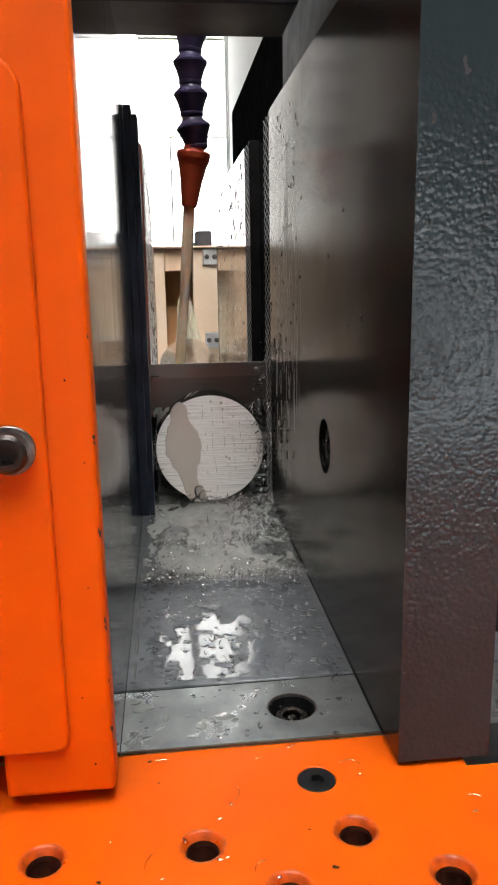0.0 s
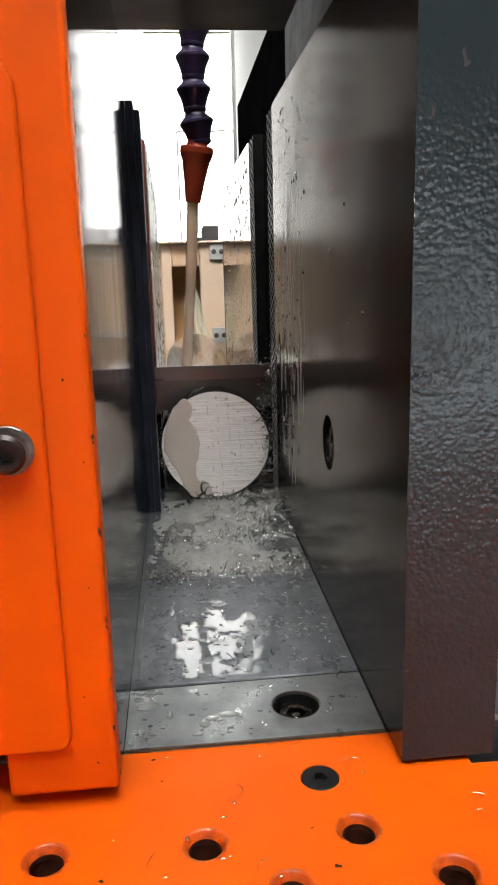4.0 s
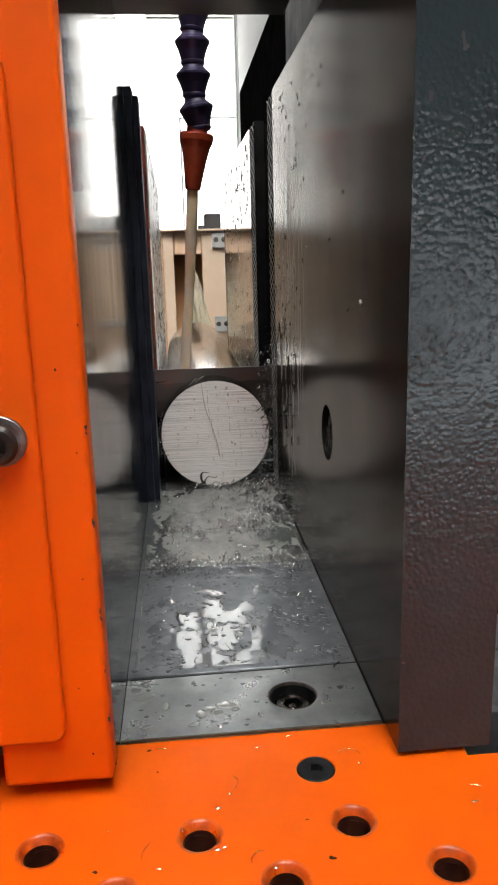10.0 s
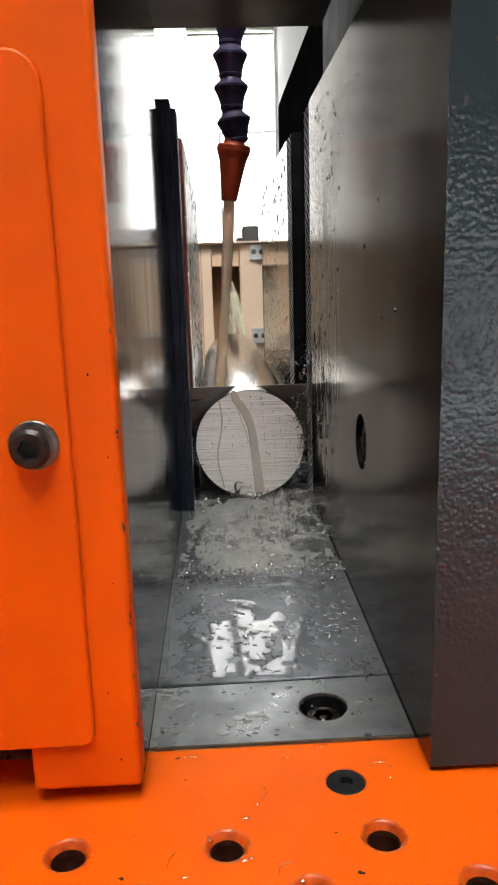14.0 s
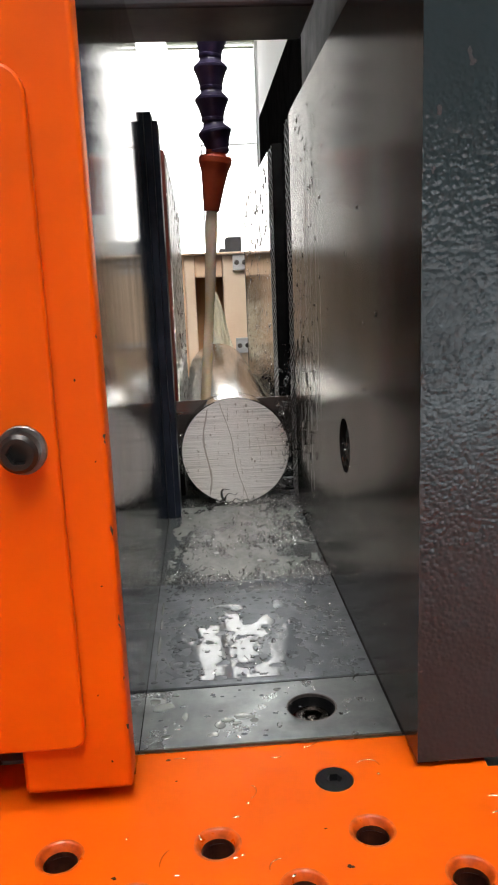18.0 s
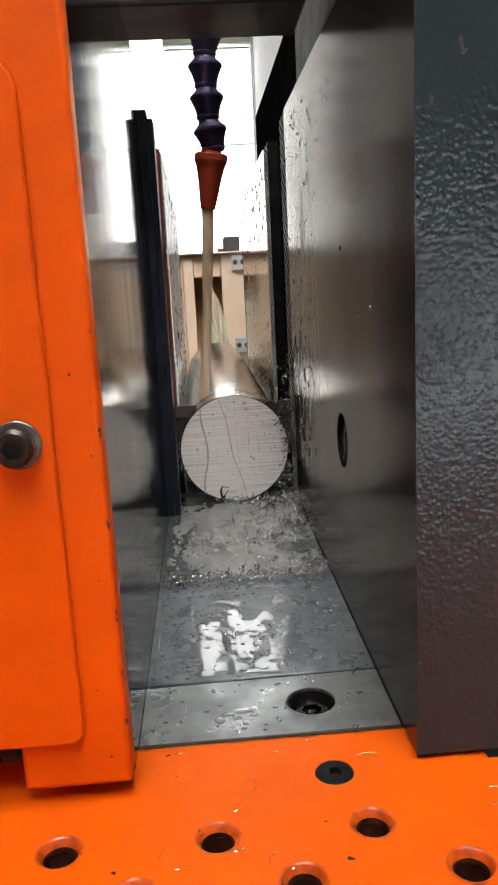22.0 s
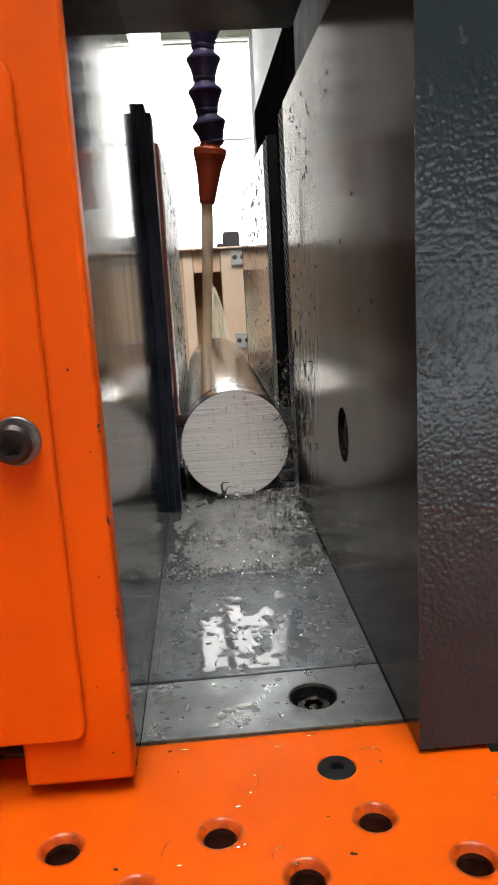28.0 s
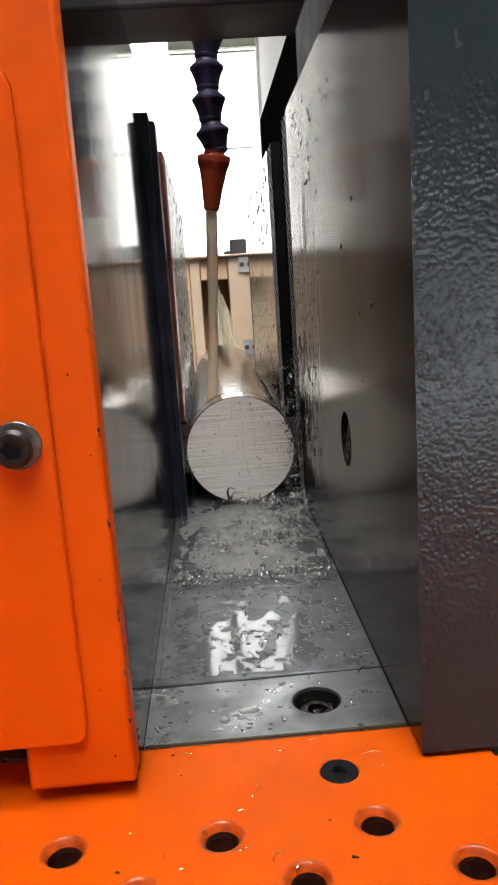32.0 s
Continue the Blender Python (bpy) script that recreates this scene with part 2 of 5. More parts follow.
def hammered():
    """Teal-grey hammer-finish paint: low rounded drops, uneven in depth."""
    m, nt, b = material("hammered_paint")
    v = coords(nt)
    vo = node(nt, "ShaderNodeTexVoronoi", Scale=860.0, Randomness=1.0)
    vo.feature = "SMOOTH_F1"
    vo.inputs["Smoothness"].default_value = 0.6
    n1 = node(nt, "ShaderNodeTexNoise", Scale=35.0, Detail=5.0)
    n2 = node(nt, "ShaderNodeTexNoise", Scale=420.0, Detail=1.0)
    n3 = node(nt, "ShaderNodeTexNoise", Scale=26.0, Detail=3.0)
    for n in (vo, n1, n2, n3):
        nt.links.new(v, n.inputs["Vector"])
    nt.links.new(ramp(nt, n1.outputs["Fac"], [(0.3, (0.012, 0.021, 0.025)), (0.7, (0.019, 0.033, 0.038))]), b.inputs["Base Color"])
    nt.links.new(ramp(nt, n1.outputs["Fac"], [(0.3, 0.29), (0.7, 0.19)]), b.inputs["Roughness"])
    b.inputs["Specular IOR Level"].default_value = 0.33
    add = nt.nodes.new("ShaderNodeMath")
    add.operation = "MULTIPLY_ADD"
    nt.links.new(vo.outputs["Distance"], add.inputs[0])
    add.inputs[1].default_value = -1.3
    nt.links.new(n2.outputs["Fac"], add.inputs[2])
    depth = nt.nodes.new("ShaderNodeMath")
    depth.operation = "MULTIPLY"
    nt.links.new(add.outputs[0], depth.inputs[0])
    nt.links.new(ramp(nt, n3.outputs["Fac"], [(0.35, 0.45), (0.65, 1.0)]), depth.inputs[1])
    bp = node(nt, "ShaderNodeBump", Strength=0.31, Distance=0.0005)
    nt.links.new(depth.outputs[0], bp.inputs["Height"])
    nt.links.new(bp.outputs["Normal"], b.inputs["Normal"])
    return m


def sawn_steel():
    """End grain of the cut: fine lines across, slightly wavy, with faint bands."""
    m, nt, b = material("sawn_steel")
    v = coords(nt)
    lines = node(nt, "ShaderNodeTexNoise", Scale=1.0, Detail=3.0, Roughness=0.7)
    mp = nt.nodes.new("ShaderNodeMapping")
    mp.inputs["Scale"].default_value = (9, 9, 3400)
    nt.links.new(v, mp.inputs["Vector"])
    nt.links.new(mp.outputs["Vector"], lines.inputs["Vector"])
    n1 = node(nt, "ShaderNodeTexNoise", Scale=60.0, Detail=5.0)
    nt.links.new(v, n1.inputs["Vector"])
    c1 = ramp(nt, lines.outputs["Fac"], [(0.38, (0.50, 0.47, 0.445)), (0.54, (1.0, 0.965, 0.94))])
    nt.links.new(c1, b.inputs["Base Color"])
    nt.links.new(ramp(nt, n1.outputs["Fac"], [(0.3, 0.5), (0.7, 0.36)]), b.inputs["Roughness"])
    b.inputs["Metallic"].default_value = 0.12
    bp = node(nt, "ShaderNodeBump", Strength=0.25, Distance=0.0001)
    nt.links.new(lines.outputs["Fac"], bp.inputs["Height"])
    nt.links.new(bp.outputs["Normal"], b.inputs["Normal"])
    return m


def clear(name, colour, rough, ior):
    m, nt, b = material(name)
    b.inputs["Base Color"].default_value = (*colour, 1)
    b.inputs["Roughness"].default_value = rough
    b.inputs["IOR"].default_value = ior
    b.inputs["Transmission Weight"].default_value = 1.0
    return m


COOLANT.node_tree.nodes["Principled BSDF"].inputs["Subsurface Weight"].default_value = 0.3
COOLANT.node_tree.nodes["Principled BSDF"].inputs["Subsurface Radius"].default_value = (0.006, 0.004, 0.002)
HAMMERED = hammered()
SAWN = sawn_steel()
BAR_SKIN = surface("bar_skin", (0.52, 0.495, 0.465), (0.10, 0.085, 0.072), (0.05, 0.12), 1.0, coarse=150, fine=1100, bump=0.35, dist=0.0006, stretch=(1, 0.05, 1), wear=0.5,
                   wear_colour=(0.16, 0.13, 0.10))
WATER = clear("coolant_film", (0.93, 0.93, 0.90), 0.015, 1.36)
FILM = clear("plastic_wrap", (1.0, 0.94, 0.76), 0.12, 1.45)
FILM.node_tree.nodes["Principled BSDF"].inputs["Transmission Weight"].default_value = 0.1
GLASS = clear("window_glass", (0.97, 0.98, 0.98), 0.0, 1.45)


# ---------------------------------------------------------------- building helpers
def thing(name, label, category, at=(0, 0, 0), group="", kind=""):
    ob = new(name)
    ob.empty_display_size = 0.01
    ob.location = at
    return tagged(ob, label, category, group, kind)


def mesh_of(name, bm, mat, smooth=False):
    me = bpy.data.meshes.new(name)
    bm.normal_update()
    bm.to_mesh(me)
    bm.free()
    me.materials.append(mat)
    if smooth:
        for p in me.polygons:
            p.use_smooth = True
    return me


def part(name, bm, mat, parent, label="", smooth=False, kind=""):
    """One mesh object under a thing or a part; the bmesh is in the thing's own space."""
    ob = new(name, bm if isinstance(bm, bpy.types.Mesh) else mesh_of(name, bm, mat, smooth))
    ob.parent = parent
    if label or kind:
        tagged(ob, label, kind=kind)
    return ob


def solo(name, bm, mat, label, category, group="", kind="", smooth=False, at=(0, 0, 0)):
    ob = new(name, mesh_of(name, bm, mat, smooth))
    ob.location = at
    return tagged(ob, label, category, group, kind)


def box(x0, x1, y0, y1, z0, z1, bevel=0.0, seg=2, bm=None):
    own = bmesh.new()
    bmesh.ops.create_cube(own, size=1.0)
    for v in own.verts:
        v.co = Vector((x0 + (v.co.x + 0.5) * (x1 - x0), y0 + (v.co.y + 0.5) * (y1 - y0), z0 + (v.co.z + 0.5) * (z1 - z0)))
    if bevel:
        bmesh.ops.bevel(own, geom=own.edges[:], offset=bevel, segments=seg, affect="EDGES", profile=0.5)
    if bm is None:
        return own
    return merge(bm, own)


def merge(bm, own, m=None):
    if m is not None:
        bmesh.ops.transform(own, matrix=m, verts=own.verts)
    me = bpy.data.meshes.new("tmp")
    own.to_mesh(me)
    own.free()
    bm.from_mesh(me)
    bpy.data.meshes.remove(me)
    return bm


def lathe(profile, seg=32, m=None, closed=False):
    """A turned body about z from (radius, height) pairs."""
    bm = bmesh.new()
    rings = []
    for r, z in profile:
        if r < 1e-7:
            rings.append([bm.verts.new((0, 0, z))])
        else:
            rings.append([bm.verts.new((r * math.cos(2 * math.pi * k / seg), r * math.sin(2 * math.pi * k / seg), z)) for k in range(seg)])
    for a, b in zip(rings, rings[1:]):
        for k in range(seg):
            j = (k + 1) % seg
            if len(a) == 1 and len(b) == 1:
                continue
            if len(a) == 1:
                bm.faces.new((a[0], b[k], b[j]))
            elif len(b) == 1:
                bm.faces.new((a[k], b[0], a[j]))
            else:
                bm.faces.new((a[k], b[k], b[j], a[j]))
    bmesh.ops.recalc_face_normals(bm, faces=bm.faces)
    if m is not None:
        bmesh.ops.transform(bm, matrix=m, verts=bm.verts)
    return bm


def circle(x, y, r, n=40):
    return [(x + r * math.cos(2 * math.pi * k / n), y + r * math.sin(2 * math.pi * k / n)) for k in range(n)]


def rounded(x0, x1, y0, y1, radii, n=6):
    """A rectangle with its own radius at each corner: lower left, lower right, upper right, upper left."""
    pts = []
    for (cx, cy, a), r in zip(((x0, y0, 180), (x1, y0, 270), (x1, y1, 0), (x0, y1, 90)), radii):
        sx, sy = (1 if cx == x0 else -1), (1 if cy == y0 else -1)
        for k in range(n + 1 if r else 1):
            t = math.radians(a + 90 * k / n)
            pts.append((cx + sx * r + r * math.cos(t), cy + sy * r + r * math.sin(t)))
    return pts


def cut_sheet(outlines, thick, bevel=0.0, m=None):
    """A plate in the xy plane from z = -thick to 0: the first outline, less the others."""
    cu = bpy.data.curves.new("tmp", "CURVE")
    cu.dimensions, cu.fill_mode = "2D", "BOTH"
    for pts in outlines:
        sp = cu.splines.new("POLY")
        sp.points.add(len(pts) - 1)
        for p, (x, y) in zip(sp.points, pts):
            p.co = (x, y, 0, 1)
        sp.use_cyclic_u = True
    cu.extrude = thick / 2 - bevel
    cu.bevel_depth, cu.bevel_resolution, cu.offset = bevel, 1, -bevel
    ob = bpy.data.objects.new("tmp", cu)
    scene.collection.objects.link(ob)
    dg = bpy.context.evaluated_depsgraph_get()
    me = bpy.data.meshes.new_from_object(ob.evaluated_get(dg))
    bpy.data.objects.remove(ob)
    bpy.data.curves.remove(cu)
    bm = bmesh.new()
    bm.from_mesh(me)
    bpy.data.meshes.remove(me)
    bmesh.ops.transform(bm, matrix=Matrix.Translation((0, 0, -thick / 2)), verts=bm.verts)
    if m is not None:
        bmesh.ops.transform(bm, matrix=m, verts=bm.verts)
    return bm


def hex_socket_head(r, h, socket, depth, chamfer=0.0006, m=None, seg=36):
    """A screw head whose top face, at z = 0, has a six-sided recess."""
    bm = bmesh.new()
    outer = [bm.verts.new((r * math.cos(2 * math.pi * k / seg), r * math.sin(2 * math.pi * k / seg), -h)) for k in range(seg)]
    shoulder = [bm.verts.new((v.co.x, v.co.y, -chamfer)) for v in outer]
    rim = [bm.verts.new((v.co.x * (r - chamfer) / r, v.co.y * (r - chamfer) / r, 0)) for v in outer]

    def hexa(k):
        a = (2 * math.pi * k / seg) % (math.pi / 3) - math.pi / 6
        return socket / math.cos(a)
    inner = [bm.verts.new((hexa(k) * math.cos(2 * math.pi * k / seg), hexa(k) * math.sin(2 * math.pi * k / seg), 0)) for k in range(seg)]
    low = [bm.verts.new((v.co.x, v.co.y, -depth)) for v in inner]
    for a, b in ((outer, shoulder), (shoulder, rim), (rim, inner), (inner, low)):
        for k in range(seg):
            j = (k + 1) % seg
            bm.faces.new((a[k], a[j], b[j], b[k]))
    bm.faces.new(low)
    bm.faces.new(list(reversed(outer)))
    bmesh.ops.recalc_face_normals(bm, faces=bm.faces)
    if m is not None:
        bmesh.ops.transform(bm, matrix=m, verts=bm.verts)
    return bm


def blob(cx, cy, rx, ry, rnd, h=0.0005, rough=0.35, n=40, m=None):
    """A puddle: uneven outline, domed edge, closed underneath."""
    bm = bmesh.new()
    ph = [rnd.uniform(0, 6.28) for _ in range(5)]
    amp = [rough * rnd.uniform(0.3, 1) / (k + 1) for k in range(5)]

    def edge(a):
        return 1 + sum(am * math.sin((k + 2) * a + p) for k, (am, p) in enumerate(zip(amp, ph)))
    rings = []
    for f, z in ((1.0, 0.0), (0.985, 0.45 * h), (0.94, 0.8 * h), (0.82, h)):
        rings.append([bm.verts.new((cx + rx * f * edge(2 * math.pi * k / n) * math.cos(2 * math.pi * k / n),
                                    cy + ry * f * edge(2 * math.pi * k / n) * math.sin(2 * math.pi * k / n), z)) for k in range(n)])
    for a, b in zip(rings, rings[1:]):
        for k in range(n):
            j = (k + 1) % n
            bm.faces.new((a[k], a[j], b[j], b[k]))
    bm.faces.new(rings[-1])
    bm.faces.new(list(reversed(rings[0])))
    if m is not None:
        bmesh.ops.transform(bm, matrix=m, verts=bm.verts)
    return bm


# ---------------------------------------------------------------- the workshop round the saw
def room():
    solo("floor", box(-2.6, 3.0, -2.6, 3.6, FLOOR - 0.1, FLOOR), CONCRETE, "grey concrete workshop floor", "floor", kind="structure")
    solo("ceiling", box(-2.6, 3.0, -2.6, 3.6, 2.3, 2.4), PLASTER, "white painted workshop ceiling", "ceiling", kind="structure")
    solo("wall_west", box(-2.7, -2.6, -2.6, 3.6, FLOOR, 2.3), GREY_WALL, "grey painted wall of the workshop", "wall", kind="structure")
    solo("wall_east", box(3.0, 3.1, -2.6, 3.6, FLOOR, 2.3), GREY_WALL, "grey painted wall of the workshop", "wall", kind="structure")
    wl, wr, wb, wt = -0.35, 0.280, 0.15, 2.10
    bm = box(-1.0, wl, 3.1, 3.3, FLOOR, 2.3)
    box(wr, 3.1, 3.1, 3.3, FLOOR, 2.3, bm=bm)
    box(wl, wr, 3.1, 3.3, FLOOR, wb, bm=bm)
    box(wl, wr, 3.1, 3.3, wt, 2.3, bm=bm)
    solo("wall_north", bm, PLASTER, "white plaster wall round a large bright window", "wall", kind="structure")
    solo("wall_return", box(wr + 0.004, wr + 0.12, 1.45, 3.098, FLOOR, 2.3), PLASTER, "white plaster wall running up to the bright window", "wall", kind="structure")
    solo("wall_pier", box(-2.7, -1.0, 3.1, 3.3, FLOOR, 2.3), GREY_WALL, "grey painted wall beside the window", "wall", kind="structure")
    win = thing("window_1", "tall white-framed window, dazzlingly bright with daylight", "window", (0, 3.16, 0), kind="structure")
    part("frame", box(wl, wr, -0.03, 0.03, wb, wb + 0.04, 0.004), FRAME_WHITE, win)
    part("frame", box(wr - 0.008, wr, -0.03, 0.03, wb + 0.04, wt - 0.04, 0.004), FRAME_WHITE, win)
    part("frame", box(wl, wr, -0.03, 0.03, wt - 0.04, wt, 0.004), FRAME_WHITE, win)
    part("frame", box(wl, wl + 0.04, -0.03, 0.03, wb + 0.04, wt - 0.04, 0.004), FRAME_WHITE, win)
    part("mullion", box(0.021, 0.029, -0.01, 0.01, wb + 0.04, 0.716, 0.002), FRAME_WHITE, win)
    part("transom", box(0.021, wr - 0.008, -0.01, 0.01, 0.7165, 0.7235, 0.002), FRAME_WHITE, win)
    part("blind_box", box(-0.105, 0.272, -0.075, -0.032, 1.118, 1.165, 0.004), OLIVE, win, "olive metal blind box")
    part("blind_rail", box(-0.100, 0.268, -0.060, -0.040, 1.100, 1.108, 0.002), OLIVE, win, "thin rail under the blind box")
    pane = part("pane", box(wl + 0.04, wr - 0.008, 0.012, 0.018, wb + 0.04, wt - 0.04), GLASS, win)
    pane.visible_shadow = False
    solo("backdrop", box(-3.2, 2.0, 4.2, 4.25, -0.9, 3.6), SKY_GLOW, "bright overcast daylight outside the window", "sky", kind="structure")
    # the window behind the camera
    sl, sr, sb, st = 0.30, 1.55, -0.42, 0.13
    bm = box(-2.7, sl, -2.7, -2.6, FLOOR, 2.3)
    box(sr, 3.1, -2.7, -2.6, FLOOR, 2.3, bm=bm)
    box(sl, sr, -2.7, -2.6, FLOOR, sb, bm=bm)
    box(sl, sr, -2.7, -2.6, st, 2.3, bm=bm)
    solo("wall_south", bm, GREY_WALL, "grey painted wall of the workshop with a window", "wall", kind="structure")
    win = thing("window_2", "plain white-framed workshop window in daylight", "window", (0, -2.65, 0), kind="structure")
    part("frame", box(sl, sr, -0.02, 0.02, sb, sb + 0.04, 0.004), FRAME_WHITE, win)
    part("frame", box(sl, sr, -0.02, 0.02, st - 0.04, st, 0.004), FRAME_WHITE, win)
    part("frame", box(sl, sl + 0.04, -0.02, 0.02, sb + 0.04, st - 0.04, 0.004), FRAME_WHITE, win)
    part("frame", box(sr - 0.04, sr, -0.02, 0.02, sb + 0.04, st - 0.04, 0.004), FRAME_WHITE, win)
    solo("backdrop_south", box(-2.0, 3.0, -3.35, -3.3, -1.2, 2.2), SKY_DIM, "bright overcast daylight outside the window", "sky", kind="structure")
    # unseen lamps, added overhead to brighten bed, table and sawn face
    for k, (x, y) in enumerate(((-0.24, -1.65), (0.24, -1.65), (-0.3, -0.75), (0.3, -0.75))):
        lamp = thing("fill_lamp", "flat white square-edged fill lamp added under the ceiling, out of view", "lamp", (x, y, 2.3), "ceiling lamps")
        part("housing", box(-0.17, 0.17, -0.34, 0.34, -0.06, 0, 0.008), FRAME_WHITE, lamp)
        part("diffuser", box(-0.15, 0.15, -0.32, 0.32, -0.075, -0.061, 0.004), TUBE_GLOW, lamp, "glowing diffuser")


def crate():
    y = CRATE_Y
    s = (y + 0.405) / 1.205          # the same view at another distance
    zc = 0.1202

    def at(v):
        return v[0] * s - 0.0213 * (1 - s) - 0.0094, zc + (v[1] - zc) * s + 0.0035
    c = thing("wooden_crate", "pale pine and plywood crate with an open slot", "crate")

    def board(name, x0, x1, z0, z1, y0, y1, mat, label=""):
        (a, b), (d, e) = at((x0, z0)), at((x1, z1))
        part(name, box(a, d, y + y0, y + y1, b, e, 0.002), mat, c, label)
    low = FLOOR - 0.0030
    board("board", -0.14, -0.0285, low, 0.160, 0.002, 0.02, WOOD)
    board("board", -0.0280, -0.0118, low, 0.160, 0.0, 0.02, PLY)
    board("board", -0.0113, 0.0312, 0.1265, 0.160, 0.004, 0.02, WOOD)
    board("board", 0.0317, 0.24, low, 0.160, 0.0, 0.02, PLY)
    board("board", -0.0113, 0.0312, low, 0.0, 0.004, 0.02, WOOD)
    board("top_board", -0.16, 0.26, 0.1605, 0.1640, -0.01, 0.4, PLY, "thin dark-edged plywood lid")
    board("back_board", -0.129, 0.229, low, 0.160, 0.075, 0.09, WOOD_SHADED)
    board("side_board", -0.14, -0.13, low, 0.160, 0.021, 0.199, WOOD_SHADED)
    board("side_board", 0.23, 0.24, low, 0.160, 0.021, 0.199, WOOD_SHADED)
    for z in (0.1595, 0.031):
        (a, b), (d, e) = at((0.0478, z - 0.024)), at((0.072, z))
        br = part("bracket", box(a, d, y - 0.006, y - 0.0005, b, e, 0.001), ZINC, c, "grey zinc corner bracket")
        for u in (0.25, 0.75):
            part("rivet", lathe([(0, 0.002), (0.003, 0.0015), (0.004, 0)], 12,
                                Matrix.Translation((a + (d - a) * u, y - 0.006, b + (e - b) * 0.5)) @ pose(0, 0, 0, 90)), SCREW_GREY, br)
    top = at((0, 0.1640))[1]
    for x0, x1, h, w in ((0.0290, 0.0390, 0.008, 0.03), (0.0400, 0.0660, 0.0255, 0.06)):
        a, d = at((x0, 0))[0], at((x1, 0))[0]
        solo("cardboard_box", box(a, d, y + 0.05, y + 0.05 + w, top + 0.0005, top + h * s, 0.002), BOX_GREY,
             "small dark grey box lying on the crate", "box", "boxes on the crate")
    wire = bpy.data.curves.new("wire", "CURVE")
    wire.dimensions, wire.bevel_depth, wire.bevel_resolution = "3D", 0.0009, 2
    sp = wire.splines.new("POLY")
    pts = [(-0.014, 0.1722), (-0.0125, 0.182), (-0.0095, 0.190), (-0.0075, 0.198), (-0.0085, 0.205), (-0.0125, 0.2085), (-0.0165, 0.2065), (-0.0175, 0.203), (-0.0155, 0.2015)]
    sp.points.add(len(pts) - 1)
    for p, q in zip(sp.points, pts):
        px, pz = at(q)
        p.co = (px, y + 0.06, pz - 0.0076, 1)
    tmp = new("wire_tmp", wire)
    me = bpy.data.meshes.new_from_object(tmp.evaluated_get(bpy.context.evaluated_depsgraph_get()))
    bpy.data.objects.remove(tmp)
    me.materials.append(BOX_GREY)
    tagged(new("wire_hook", me), "bent grey wire hook standing on the crate", "wire")
    # clear wrap hanging like a tent from the crate's slot down to the bar
    wrap = thing("plastic_wrap", "crumpled clear plastic wrap bulging from the crate", "plastic wrap")
    rnd = random.Random(4)
    for k, (ax, top, wide, lean) in enumerate(((0.0135, 0.118, 0.014, 0.014), (0.0195, 0.104, 0.011, 0.017), (0.0095, 0.088, 0.013, 0.003))):
        bm = bmesh.new()
        rows = []
        ph = [rnd.uniform(0, 6.28) for _ in range(4)]
        for u in range(17):
            f = u / 16
            row = []
            for i in range(15):
                q = i / 7 - 1
                w = wide * (0.06 + 0.94 * f ** 0.8)
                crease = 0.0022 * f * (math.sin(9 * q + 4 * f + ph[0]) + 0.7 * math.sin(17 * q - 6 * f + ph[1]))
                px, pz = at((ax + lean * f + w * q + 0.0008 * math.sin(8 * f + ph[2]), top * (1 - f) + 0.004 * math.sin(5 * q + ph[3]) * f))
                row.append(bm.verts.new((px, y - 0.012 * (1 - q * q) * f - 0.004 - 0.006 * k + crease, pz)))
            rows.append(row)
        for r0, r1 in zip(rows, rows[1:]):
            for i in range(14):
                bm.faces.new((r0[i], r0[i + 1], r1[i + 1], r1[i]))
        bmesh.ops.solidify(bm, geom=bm.faces[:], thickness=0.0003)
        part("fold", bm, FILM, wrap, smooth=True)


CRATE_Y = 0.8
room()
crate()


